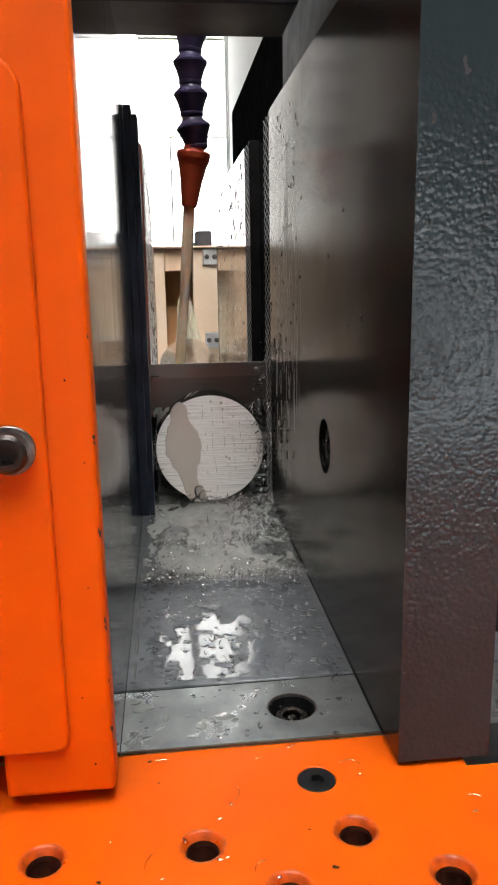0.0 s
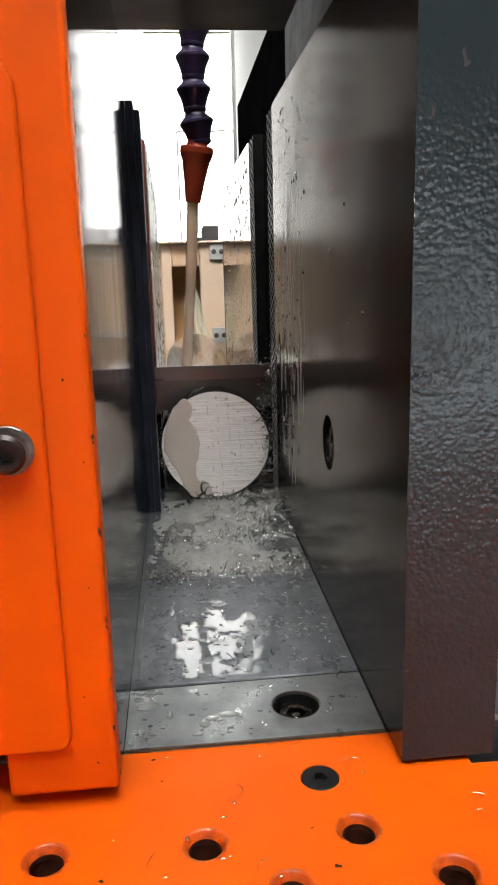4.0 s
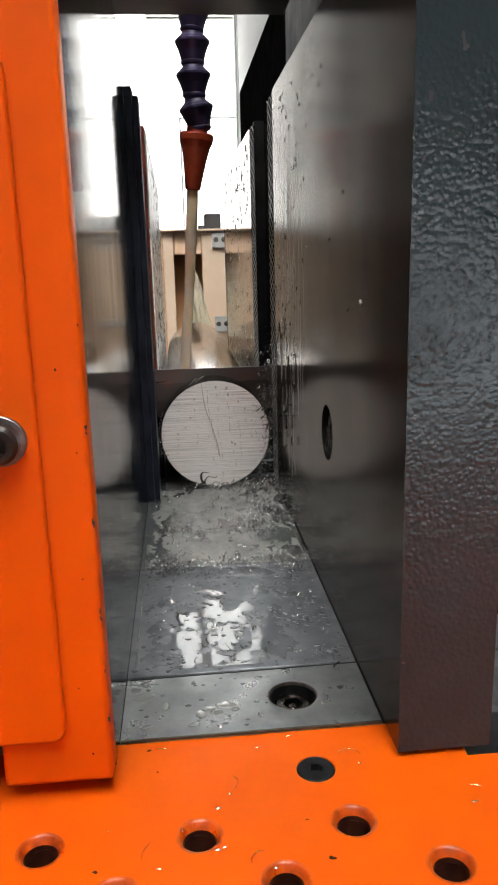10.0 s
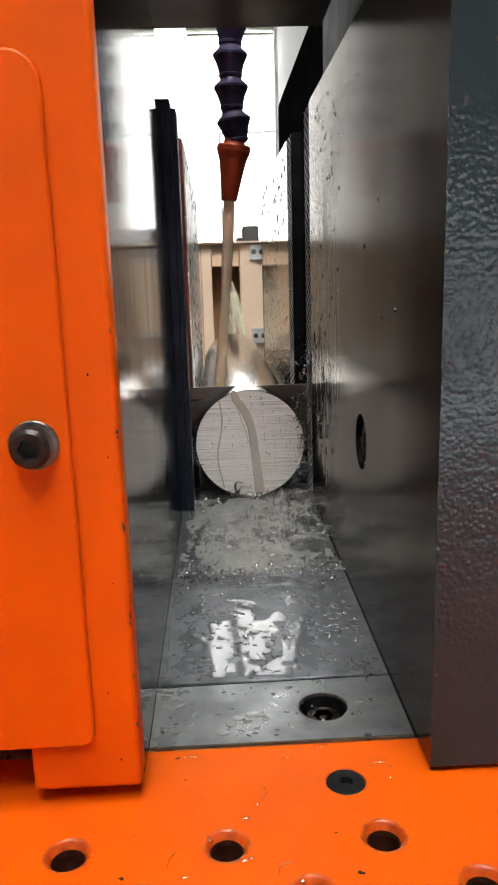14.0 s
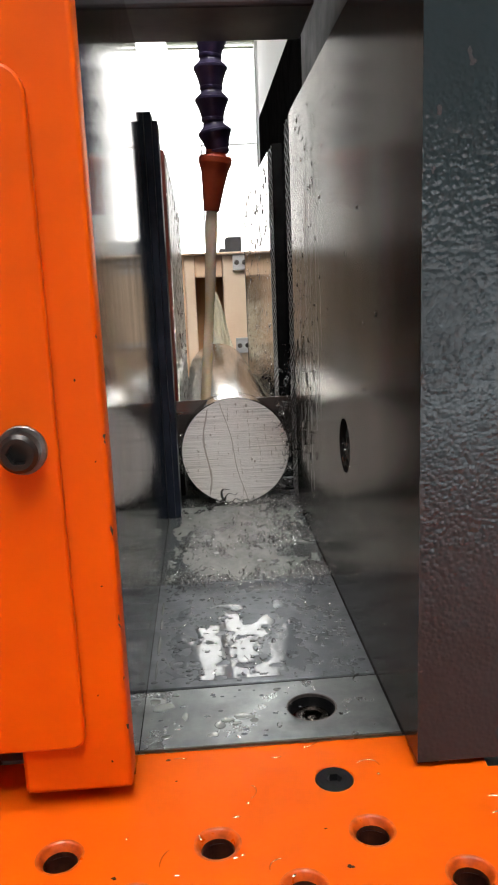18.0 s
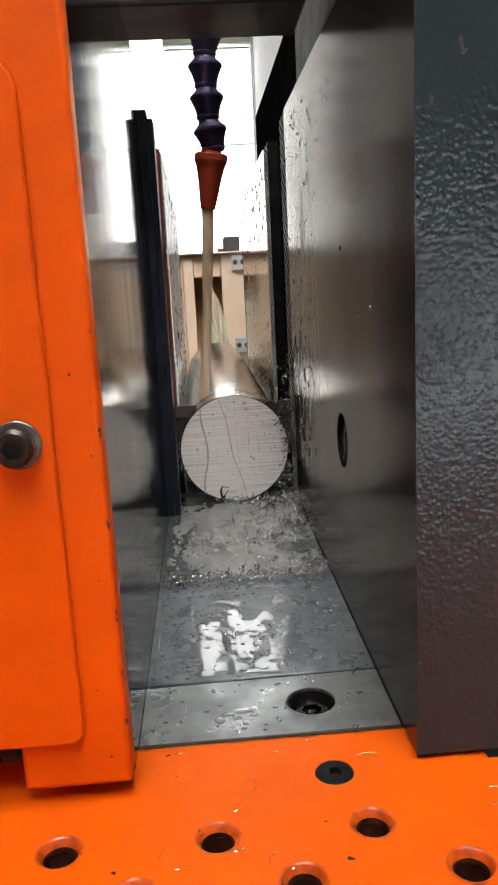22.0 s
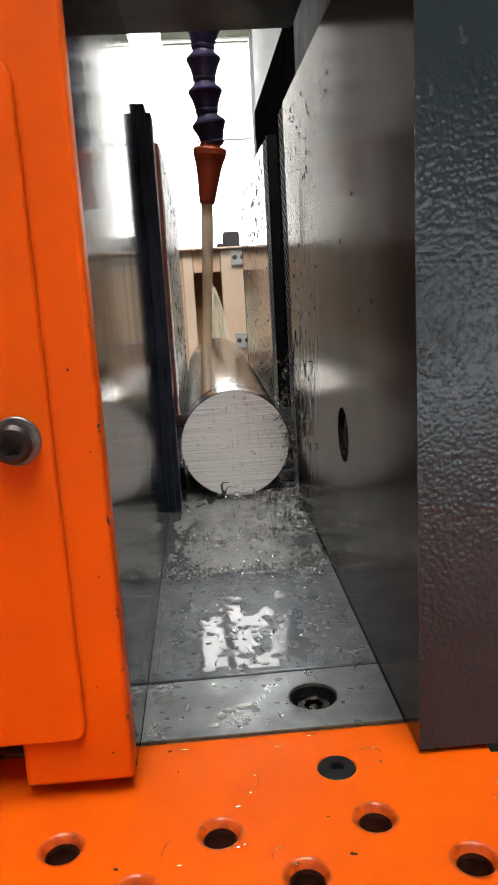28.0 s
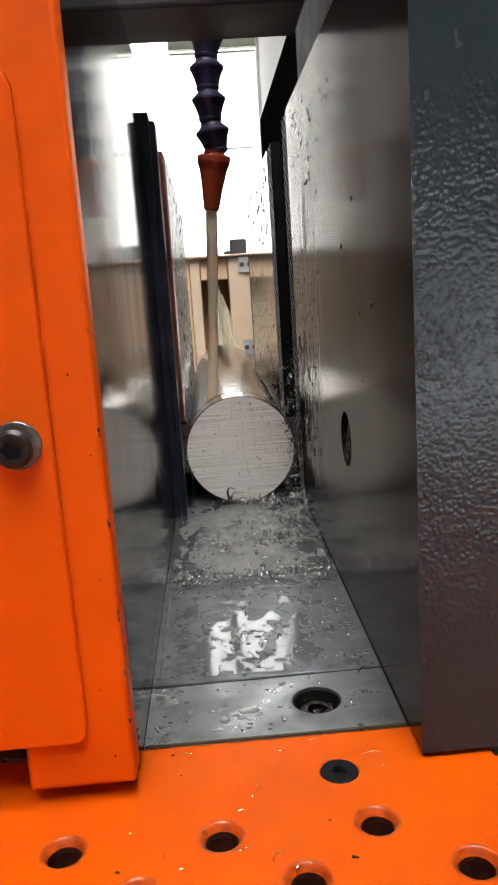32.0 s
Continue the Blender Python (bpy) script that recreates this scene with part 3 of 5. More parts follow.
# ---------------------------------------------------------------- saw table and bed
def saw_table():
    holes = [(-0.0528, -0.2617, 0.0050), (-0.0178, -0.2615, 0.0050), (0.0174, -0.2612, 0.0050), (0.0350, -0.2760, 0.0050), (-0.0002, -0.2760, 0.0050),
             (-0.0354, -0.2762, 0.0050)]
    outline = [(-0.5, -0.5), (0.5, -0.5), (0.5, -0.2422), (0.0516, -0.2418), (0.0525, -0.2262), (-0.5, -0.2262)]
    t = thing("saw_table", "orange painted saw table with drilled holes and steel chips", "saw table", (0, 0, TABLE))
    part("top_plate", cut_sheet([outline] + [circle(*h, n=36) for h in holes] + [circle(0.0120, -0.2422, 0.0049)], 0.012, 0.0003), ORANGE, t)
    for x, y, r in holes:
        part("chamfer", lathe([(r + 0.0004, 0.00012), (r - 0.0001, 0.00016), (r - 0.0005, -0.0002), (r - 0.0010, -0.0014), (r - 0.0012, -0.0018)], 36, Matrix.Translation((x, y, 0))),
             ORANGE_WORN, t, "worn orange chamfer", smooth=True)
        part("hole_sleeve", lathe([(r - 0.0012, -0.0018), (r - 0.0013, -0.0030), (r - 0.0009, -0.0034), (r - 0.0009, -0.012), (0, -0.0121)], 32, Matrix.Translation((x, y, 0))),
             RUSTY, t, "dark threaded hole")
    rnd = random.Random(9)
    for x, y, r in ((0.0104, -0.2713, 0.0005), (-0.0301, -0.2297, 0.0004), (-0.0401, -0.2692, 0.0004), (0.0069, -0.2595, 0.0002), (-0.0277, -0.2386, 0.0002)):
        part("dirt_speck", blob(x, y, r * 1.5, r, rnd, 0.00012, 0.4, 14), RUSTY, t)
    part("apron", box(-0.5, 0.5, -0.5, -0.484, -0.30, -0.0125, 0.003), ORANGE, t)
    part("base_box", box(-0.45, 0.45, -0.48, 0.62, FLOOR - TABLE, -0.03, 0.004), DARK_GAP, t, "dark machine base")
    screw = thing("countersunk_screw", "black countersunk hex socket screw in the orange table", "screw", (0.0120, -0.2422, TABLE))
    part("head", hex_socket_head(0.0048, 0.003, 0.0017, 0.0018, 0.0003), SCREW_BLACK, screw)


def bed():
    def plate(y0, y1, mat, label, holes=(), skew0=0.0, skew1=0.0):
        """A plate of the bed; its front and rear edges may run slightly askew."""
        b = thing("bed_plate", label, "steel plate", (0, 0, 0), "plates of the vise bed")
        part("plate", cut_sheet([[(-0.09, y0 - 0.1235 * skew0), (0.09, y0 + 0.0565 * skew0), (0.09, y1 + 0.0565 * skew1), (-0.09, y1 - 0.1235 * skew1)]]
                                + [circle(*h, n=40) for h in holes], 0.02, 0.0002), mat, b)
        return b
    front = plate(-0.2260, -0.1950, BED_FRONT, "light ground steel plate with a counterbored screw", [(0.0109, -0.2106, 0.0071)], 0.0, 0.018)
    part("front_edge", box(XL + 0.0002, XR - 0.0002, -0.22618, -0.22560, -0.0007, 0.00006, 0.00004), GRIME, front, "grimy dark front edge")
    plate(-0.1935, -0.1125, BED_MAIN, "dark steel bed plate, wet with coolant", (), 0.018, 0.0)
    plate(-0.1118, -0.0715, BED_REAR, "light steel bed plate under milky coolant")
    plate(-0.0711, 0.0150, BED_REAR, "light steel bed plate covered with coolant and chips")
    plate(0.0220, 0.6000, BED_REAR, "steel bed plate under the bar behind the blade")
    gap = thing("bed_joint", "dark oily joint lines along the jaws and the front plate", "joint")
    part("joint", box(XR - 0.00035, XR + 0.002, FRONT + 0.014, -0.004, -0.0003, 0.00025), DARK_GAP, gap)
    part("joint", box(XL - 0.002, XL + 0.00012, FRONT + 0.014, -0.015, -0.0003, 0.00025), DARK_GAP, gap)
    part("joint", merge(bmesh.new(), box(-0.0705, 0.0, 0.0000, 0.0012, -0.006, -0.0006), Matrix.Translation((XR - 0.0003, -0.1948, 0)) @ pose(0, 0, 0, 0, 0, 1.03)), DARK_GAP, gap)
    part("joint", box(XL + 0.001, XR - 0.0005, -0.1124, -0.1119, -0.006, -0.0008), DARK_GAP, gap)
    hole = thing("bolt_hole", "oily counterbored hole in the front steel plate", "hole", (0.0109, -0.2106, 0))
    part("rim", lathe([(0.0074, 0.00015), (0.0070, 0.0001), (0.0069, -0.0008)], 40), SCREW_GREY, hole)
    part("wall", lathe([(0.0069, -0.0008), (0.0069, -0.0105), (0, -0.0106)], 40), SCREW_BLACK, hole)
    screw = thing("cap_screw", "oily hex socket cap screw sunk in the steel bed", "screw", (0.0109, -0.2106, -0.0026))
    part("head", hex_socket_head(0.0056, 0.006, 0.0026, 0.0022, 0.0008), SCREW_OILY, screw)
    part("socket_plug", lathe([(0.0019, -0.0018), (0.0016, -0.0008), (0.0009, -0.0006), (0, -0.0009)], 20), SCREW_OILY, screw, "oily grime in the socket", smooth=True)
    part("washer", lathe([(0.00685, -0.0072), (0.00685, -0.0064), (0.0060, -0.0062)], 32), SCREW_OILY, screw)


saw_table()
bed()


# ---------------------------------------------------------------- jaws
def knurl(x, side, y0, y1, z0, z1, step=0.0046):
    """Crossing ribs on a face at x, standing out to side (+1 or -1) along x."""
    so_v, so_f = [], []
    ny = 2
    nz = round((z1 - z0) / step)
    dy, dz, w, h = (y1 - y0) / ny, (z1 - z0) / nz, 0.00013, 0.00030
    for i in range(nz):
        for j in range(ny):
            for up in (0, 1):
                ya, yb = y0 + j * dy, y0 + (j + 1) * dy
                za, zb = z0 + (i + up) * dz, z0 + (i + 1 - up) * dz
                n = len(so_v)
                for y, z in ((ya, za), (yb, zb)):
                    so_v += [(x, y, z - w * 1.6), (x + side * h, y, z - w), (x + side * h, y, z + w), (x, y, z + w * 1.6)]
                so_f += [(n, n + 1, n + 5, n + 4), (n + 1, n + 2, n + 6, n + 5), (n + 2, n + 3, n + 7, n + 6)]
    me = bpy.data.meshes.new("knurl")
    me.from_pydata(so_v, [], so_f)
    me.materials.append(KNURL_RIB)
    me.update()
    return me


def front_right_jaw():
    j = thing("vise_jaw", "dark hammered-paint vise jaw with a ground steel face", "vise jaw", (0, 0, 0), "vise jaws")
    part("front_skin", box(XR - 0.0001, 0.0577, FRONT, FRONT + 0.0003, 0.0009, 0.30), HAMMERED, j, "dark grey hammered paint")
    part("body", box(XR + 0.0062, 0.0577, FRONT + 0.0004, 0.0150, 0.0009, 0.2036, 0.0012), HAMMERED, j, "dark grey hammered paint")
    part("upper_body", box(XR + 0.0062, 0.0577, FRONT + 0.0004, -0.012, 0.2038, 0.30, 0.0012), BLACK_IRON, j)
    rnd = random.Random(5)
    for x, z, rx, rz in ((0.0436, 0.1668, 0.0006, 0.0011), (0.0442, 0.1652, 0.0008, 0.0005), (0.0372, 0.1560, 0.0006, 0.0010), (0.0360, 0.1440, 0.0004, 0.0007)):
        part("paint_scar", blob(0, 0, rx, rz, rnd, 0.00012, 0.5, 20, Matrix(((1, 0, 0, x), (0, 0, -1, FRONT - 0.00002), (0, 1, 0, z), (0, 0, 0, 1)))), BLACK_IRON, j, "chipped scar in the paint")
    # the face plate lies in the yz plane, its inner side towards the bar
    m = Matrix(((0, 0, -1, XR), (1, 0, 0, 0), (0, 1, 0, 0), (0, 0, 0, 1)))
    outline = [(FRONT + 0.0004, 0.0003), (-0.0060, 0.0003), (-0.0060, JAW_TOP), (FRONT + 0.0004, JAW_TOP)]
    part("face_plate", cut_sheet([outline, circle(-0.146, 0.063, 0.0098, 40)], 0.0055, 0.00005, m), STEEL_RIGHT, j, "ground steel face, wet and streaked")
    # black lining covers the lit cut wall; the hole's shade is in its colour
    part("bolt_recess", lathe([(0.0100, 0.00004), (0.0096, -0.0002), (0.0095, -0.0052), (0.0072, -0.0053)], 28,
                              Matrix(((0, 0, -1, XR), (1, 0, 0, -0.146), (0, 1, 0, 0.063), (0, 0, 0, 1)))), DARK_GAP, j, "bolt recess, rim and walls blackened as shade")
    part("bolt", lathe([(0.0071, -0.0053), (0.0070, -0.0022), (0.0064, -0.0016), (0.0034, -0.0016), (0.0030, -0.0045), (0, -0.0046)], 28,
                              Matrix(((0, 0, -1, XR), (1, 0, 0, -0.146), (0, 1, 0, 0.063), (0, 0, 0, 1)))), SCREW_BLACK, j, "oily bolt in its recess")
    part("edge_plate", box(XR + 0.0003, XR + 0.0058, -0.0057, 0.0172, 0.0003, JAW_TOP, 0.0001), DARK_GAP, j)
    part("knurled_edge", knurl(XR + 0.0003, -1, -0.0054, 0.0170, 0.001, JAW_TOP - 0.001), KNURL, j, "knurled steel gripping edge", kind="stuff")


def rear_jaws():
    j = thing("vise_jaw", "rear vise jaw with a wet reflecting steel face", "vise jaw", (0, 0, 0), "vise jaws")
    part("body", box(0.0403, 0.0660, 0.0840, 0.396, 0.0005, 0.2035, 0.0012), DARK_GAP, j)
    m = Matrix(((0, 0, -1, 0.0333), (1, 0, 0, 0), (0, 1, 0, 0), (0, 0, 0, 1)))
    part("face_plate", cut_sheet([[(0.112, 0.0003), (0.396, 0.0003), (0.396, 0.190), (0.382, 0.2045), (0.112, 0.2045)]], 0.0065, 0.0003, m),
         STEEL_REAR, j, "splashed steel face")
    part("end_edge", box(0.0331, 0.0402, 0.3962, 0.3972, 0.0003, 0.1895, 0.0002), BLACK_IRON, j, "thin dark strip on the far edge")
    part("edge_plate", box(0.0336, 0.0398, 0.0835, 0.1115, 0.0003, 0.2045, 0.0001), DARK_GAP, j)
    part("knurled_edge", knurl(0.0336, -1, 0.0838, 0.1112, 0.001, 0.2035), KNURL, j, "knurled steel gripping edge", kind="stuff")
    k = thing("vise_jaw", "rear vise jaw, dull red with a splashed steel face", "vise jaw", (0, 0, 0), "vise jaws")
    def leaning(bm):
        for v in bm.verts:
            if v.co.x > -0.045:
                v.co.x -= 0.0062 * (v.co.y - 0.05)
        return bm
    part("body", leaning(box(-0.0600, -0.0317, 0.0500, 0.436, 0.0005, 0.1975, 0.0006)), RED_PAINT, k, "dull red paint")
    part("face_plate", leaning(box(-0.0316, -0.0310, 0.0580, 0.470, 0.0003, 0.1965, 0.0002)), STEEL_SPLASHED, k, "splashed pale steel face")
    part("knurled_edge", knurl(-0.0317, 1, 0.0503, 0.0577, 0.001, 0.195), KNURL, k, kind="stuff")


def front_left_jaw():
    j = thing("vise_jaw", "orange painted vise jaw with a polished steel face", "vise jaw", (0, 0, 0), "vise jaws")
    fl = FRONT - 0.0055
    part("front_block", cut_sheet([[(x, z) for x, z in rounded(-0.0630, XL + 0.0004, 0.0040, 0.30, (0.0008, 0.0010, 0, 0))]], 0.0092, 0.0010,
                                  Matrix(((1, 0, 0, 0), (0, 0, -1, fl), (0, 1, 0, 0), (0, 0, 0, 1)))), ORANGE, j)
    part("body", box(-0.0640, XL - 0.0062, FRONT + 0.0045, -0.006, 0.0022, 0.30, 0.0016), ORANGE, j)
    part("face_plate", box(XL - 0.0060, XL, FRONT + 0.0045, -0.010, 0.0003, 0.2270, 0.0003), STEEL_LEFT, j, "polished steel face")
    m = Matrix(((1, 0, 0, 0), (0, 0, -1, fl - 0.0026), (0, 1, 0, 0), (0, 0, 0, 1)))
    cov = thing("cover_plate", "orange painted cover plate screwed to the jaw", "cover plate")
    part("plate", cut_sheet([rounded(-0.14, -0.0474, 0.0170, 0.1655, (0, 0.003, 0.006, 0))], 0.0024, 0.0006, m), ORANGE, cov)
    part("upper_body", box(-0.14, -0.0645, fl + 0.0006, -0.006, 0.0165, 0.30, 0.0016), ORANGE, cov)
    rnd = random.Random(8)
    for z, h, w in ((0.0905, 0.0016, 0.0006), (0.0893, 0.0009, 0.0005), (0.0690, 0.0030, 0.0006), (0.0480, 0.0020, 0.0005), (0.0462, 0.0010, 0.0007),
                    (0.0205, 0.0014, 0.0009), (0.1120, 0.0010, 0.0004), (0.0330, 0.0009, 0.0005)):
        x = XL + 0.0003
        part("paint_nick", blob(0, 0, w * 0.4, h * 0.45, rnd, 0.00006, 0.5, 16, Matrix(((1, 0, 0, x), (0, 0, -1, fl - 0.00002), (0, 1, 0, z), (0, 0, 0, 1)))), BLACK_IRON, j, "chipped paint showing dark metal")
    for x, z, r in ((-0.0430, 0.1030, 0.0004), (-0.0410, 0.0560, 0.0003), (-0.0440, 0.0290, 0.0003), (-0.0400, 0.0850, 0.0003), (-0.0420, 0.0115, 0.0004)):
        part("speck", blob(0, 0, r * 0.7, r * 0.7, rnd, 0.00006, 0.3, 12, Matrix(((1, 0, 0, x), (0, 0, -1, fl - 0.00002), (0, 1, 0, z), (0, 0, 0, 1)))), RUSTY, j)
    s = thing("cap_screw", "grey hex socket cap screw with washer on orange cover", "screw", (-0.0547, fl - 0.0028, 0.0890))
    face = pose(0, 0, 0, 90)
    part("washer", lathe([(0.0030, 0.0011), (0.0051, 0.0011), (0.0053, 0.0009), (0.0053, 0.0), (0.003, 0.0)], 36, face), SCREW_GREY, s)
    part("head", hex_socket_head(0.0042, 0.0039, 0.0021, 0.0028, 0.0008, Matrix.Translation((0, -0.0050, 0)) @ face), SCREW_HEAD, s)
    g = thing("guide_strip", "dark blued steel guide strip standing beside the blade", "guide strip")
    part("tall_rib", box(XL + 0.0001, -0.0343, -0.0220, -0.0040, 0.0003, 0.2032, 0.0002), BLUED, g)
    part("short_rib", box(-0.0342, -0.0314, -0.0205, -0.0040, 0.0003, 0.1993, 0.0002), BLUED, g)


front_right_jaw()
rear_jaws()
front_left_jaw()


# ---------------------------------------------------------------- saw bow, guard, blade, bar
def saw_bow():
    b = thing("saw_bow", "dark grey painted beam of the saw above the vise", "saw beam")
    part("beam", box(-0.20, 0.0356, -0.085, -0.040, 0.2275, 0.30, 0.0015), BEAM_PAINT, b)
    part("bracket", box(-0.14, -0.08, -0.038, 0.03, 0.2320, 0.30, 0.0015), BEAM_PAINT, b)
    g = thing("blade_guard", "black sheet metal guard behind the vise", "guard")
    part("sheet", box(0.070, 0.074, 0.13, 0.60, -0.02, 0.322, 0.0008), DARK_GAP, g)
    part("flange", box(0.0745, 0.16, 0.585, 0.60, -0.02, 0.322, 0.0008), DARK_GAP, g)
    # black boxes added in the blade slot, in place of its shade
    solo("slot_dark_box", box(0.0585, 0.0650, 0.0215, 0.0830, 0.0005, 0.21, 0.0005), DARK_GAP, "black box added for the dark inside of the blade slot", "housing")
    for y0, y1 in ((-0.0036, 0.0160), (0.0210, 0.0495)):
        solo("slot_dark_box", box(-0.0620, -0.0352, y0, y1, 0.0005, 0.1960, 0.0004), DARK_GAP, "black box added for the dark beside the blade slot", "housing")
    # low block stands in for shadow and packed chips left of the bar
    solo("slot_dark_box", box(-0.0351, -0.0303, 0.0215, 0.0490, 0.0005, 0.0400, 0.0004), DARK_GAP, "black block added for the shadow and chips beside the bar", "housing")
    return b


def bar_and_slice():

    def cyl(y0, y1, name, label):
        ob = thing(name, label, "steel bar", (0, 0, BAR_R))
        r, c = BAR_R, 0.0004
        prof = [(r - c, y0), (r, y0 + c), (r, y1 - c), (r - c, y1)]
        m = Matrix(((1, 0, 0, 0), (0, 0, 1, 0), (0, -1, 0, 0), (0, 0, 0, 1)))
        part("skin", lathe(prof[1:3], 128, m), BAR_SKIN, ob, smooth=True)
        part("chamfer", lathe(prof[:2], 128, m), BAR_SKIN, ob)
        part("chamfer", lathe(prof[2:], 128, m), BAR_SKIN, ob)
        part("end_face", lathe([(0, y0), (r - c - 0.00002, y0)], 96, m), SAWN, ob, "fresh saw-cut face with fine lines")
        part("end_face", lathe([(0, y1), (r - c - 0.00002, y1)], 96, m), SAWN, ob)
        return ob
    cyl(0.0, BLADE_Y - 0.0008, "bar_slice", "end slice of a round steel bar, nearly cut off")
    cyl(BLADE_Y + 0.0008, 0.378, "round_bar", "wet round steel bar clamped between the jaws")


def saw_blade(bow):
    w, th, pitch, root = 0.027, 0.0005, 0.006, 0.0026
    x0, x1 = -0.056, 0.056
    bm = box(x0, x1, -th, th, -w + root, 0.0, 0.00012, 1)
    ob = part("blade", bm, BLADE_STEEL, bow, "dark toothed band saw blade sinking through the bar")
    part("back_band", box(x0, x1, -th - 0.00022, -th - 0.00002, -0.0078, -0.0004, 0.00008), BLADE_BACK, ob, "bright-edged back of the blade")
    for k in range(round((x1 - x0) / pitch)):
        tooth = bmesh.new()
        a, top = x0 + k * pitch, -w + root - 0.00002
        rim = [(a, top), (a + 0.0002, -w + 0.0005), (a + 0.0012, -w), (a + 0.0024, -w + 0.0020), (a + 0.0040, top)]
        sides = [[tooth.verts.new((x, y, z)) for x, z in rim] for y in (-th, th)]
        tooth.faces.new(sides[0])
        tooth.faces.new(list(reversed(sides[1])))
        for q in range(5):
            r = (q + 1) % 5
            tooth.faces.new((sides[0][r], sides[0][q], sides[1][q], sides[1][r]))
        part("tooth", tooth, BLADE_STEEL, ob)
    return ob


def gap_blocker():
    """Added dark block: keeps light out of the gap on both sides of the bar, behind the blade."""
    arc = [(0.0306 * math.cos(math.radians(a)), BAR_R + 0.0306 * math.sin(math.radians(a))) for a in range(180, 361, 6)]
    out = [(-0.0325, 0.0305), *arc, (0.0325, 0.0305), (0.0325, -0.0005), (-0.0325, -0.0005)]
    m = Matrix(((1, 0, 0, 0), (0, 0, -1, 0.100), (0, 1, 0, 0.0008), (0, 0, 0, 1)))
    solo("gap_blocker", cut_sheet([out], 0.008, 0.0003, m), DARK_GAP, "dark unseen block added to stop light leaking round the bar", "bar rest")


bow = saw_bow()
bar_and_slice()
gap_blocker()
blade = saw_blade(bow)


# ---------------------------------------------------------------- coolant hose
def coolant_hose():
    h = thing("coolant_hose", "dark jointed plastic coolant hose with an orange-red nozzle", "hose", (0, 0.028, -0.0009))
    # joints from the nozzle upwards: place and lean
    centres = [(-0.0012, 0.1921), (-0.0034, 0.2085), (-0.0036, 0.2243), (-0.0034, 0.2401), (-0.0018, 0.2556)]
    prof = [(0.0046, -0.0012), (0.0062, 0.0000), (0.0064, 0.0012), (0.0060, 0.0016), (0.0074, 0.0065), (0.0089, 0.0098), (0.0092, 0.0102), (0.0091, 0.0114), (0.0086, 0.0117),
            (0.0078, 0.0126), (0.0062, 0.0140), (0.0056, 0.0150), (0.0054, 0.0164)]
    for k, (x, z) in enumerate(centres):
        nx = centres[k + 1][0] if k + 1 < len(centres) else x + 0.002
        part("hose_joint", lathe(prof, 44, Matrix.Translation((x, 0, z)) @ pose(0, 0, 0, 0, math.degrees(math.atan2(nx - x, 0.0158)), 0)), HOSE, h, smooth=False)
    tip = lathe([(0.0030, 0.0), (0.0039, 0.0), (0.0042, 0.0006), (0.0060, 0.0130), (0.0076, 0.0215), (0.0090, 0.0252), (0.0092, 0.0278), (0.0088, 0.0288), (0.0060, 0.0290), (0.0052, 0.0330)],
                48, Matrix.Translation((-0.0064, 0, 0.1616)) @ pose(0, 0, 0, 0, 7.0, 0))
    part("nozzle", tip, NOZZLE, h, "orange-red tapered nozzle")
    part("hose_stem", lathe([(0.0060, 0.270), (0.0060, 0.31)], 20, Matrix.Translation((-0.002, 0, 0))), HOSE, h)


def coolant_stream():
    """Falls from the nozzle, its pivot, to the top of the bar just behind the blade."""
    bm = bmesh.new()
    rnd = random.Random(3)
    seg, rings = 16, []
    for k in range(31):
        f = k / 30
        z = -0.1090 * f
        r = 0.0031 - 0.0004 * f + 0.00025 * math.sin(9 * f) + rnd.uniform(-0.00005, 0.00005)
        cx = -0.0028 * f - 0.0025 * f * f
        rings.append([bm.verts.new((cx + r * math.cos(2 * math.pi * i / seg), 0.85 * r * math.sin(2 * math.pi * i / seg), z)) for i in range(seg)])
    for a, b in zip(rings, rings[1:]):
        for i in range(seg):
            bm.faces.new((a[i], a[(i + 1) % seg], b[(i + 1) % seg], b[i]))
    bm.faces.new(rings[0])
    bm.faces.new(rings[-1])
    bmesh.ops.recalc_face_normals(bm, faces=bm.faces)
    return solo("coolant_stream", bm, COOLANT, "beige stream of coolant falling onto the bar", "coolant", smooth=True, at=(-0.0064, 0.0285, 0.1617))


coolant_hose()
stream = coolant_stream()


# ---------------------------------------------------------------- coolant and chips
CLOUDY = surface("cloudy_coolant", (0.29, 0.300, 0.283), (0.155, 0.163, 0.155), (0.12, 0.3), 0.0, coarse=90, fine=400, bump=0.15, dist=0.0004, stretch=(1, 0.6, 1), ior=1.75)
WET_STEEL = surface("wet_steel", (0.115, 0.125, 0.136), (0.085, 0.093, 0.102), (0.03, 0.07), 0.0, coarse=60, fine=400, bump=0.0, ior=1.62)


WET_LIGHT = surface("wet_light_steel", (0.20, 0.21, 0.20), (0.15, 0.16, 0.152), (0.05, 0.10), 0.0, coarse=60, fine=400, bump=0.0, ior=1.62)
RUNNING = clear("running_coolant", (0.88, 0.80, 0.725), 0.14, 1.36)
RUNNING.node_tree.nodes["Principled BSDF"].inputs["Transmission Weight"].default_value = 0.42
WET_FLAKE = surface("wet_flake", (0.95, 0.95, 0.95), (0.8, 0.8, 0.8), (0.12, 0.25), 1.0, coarse=400, fine=1500, bump=0.1)
PALE_STREAK = surface("dried_coolant", (0.92, 0.91, 0.89), (0.70, 0.69, 0.67), (0.2, 0.4), 0.15, coarse=300, fine=1500, bump=0.1)


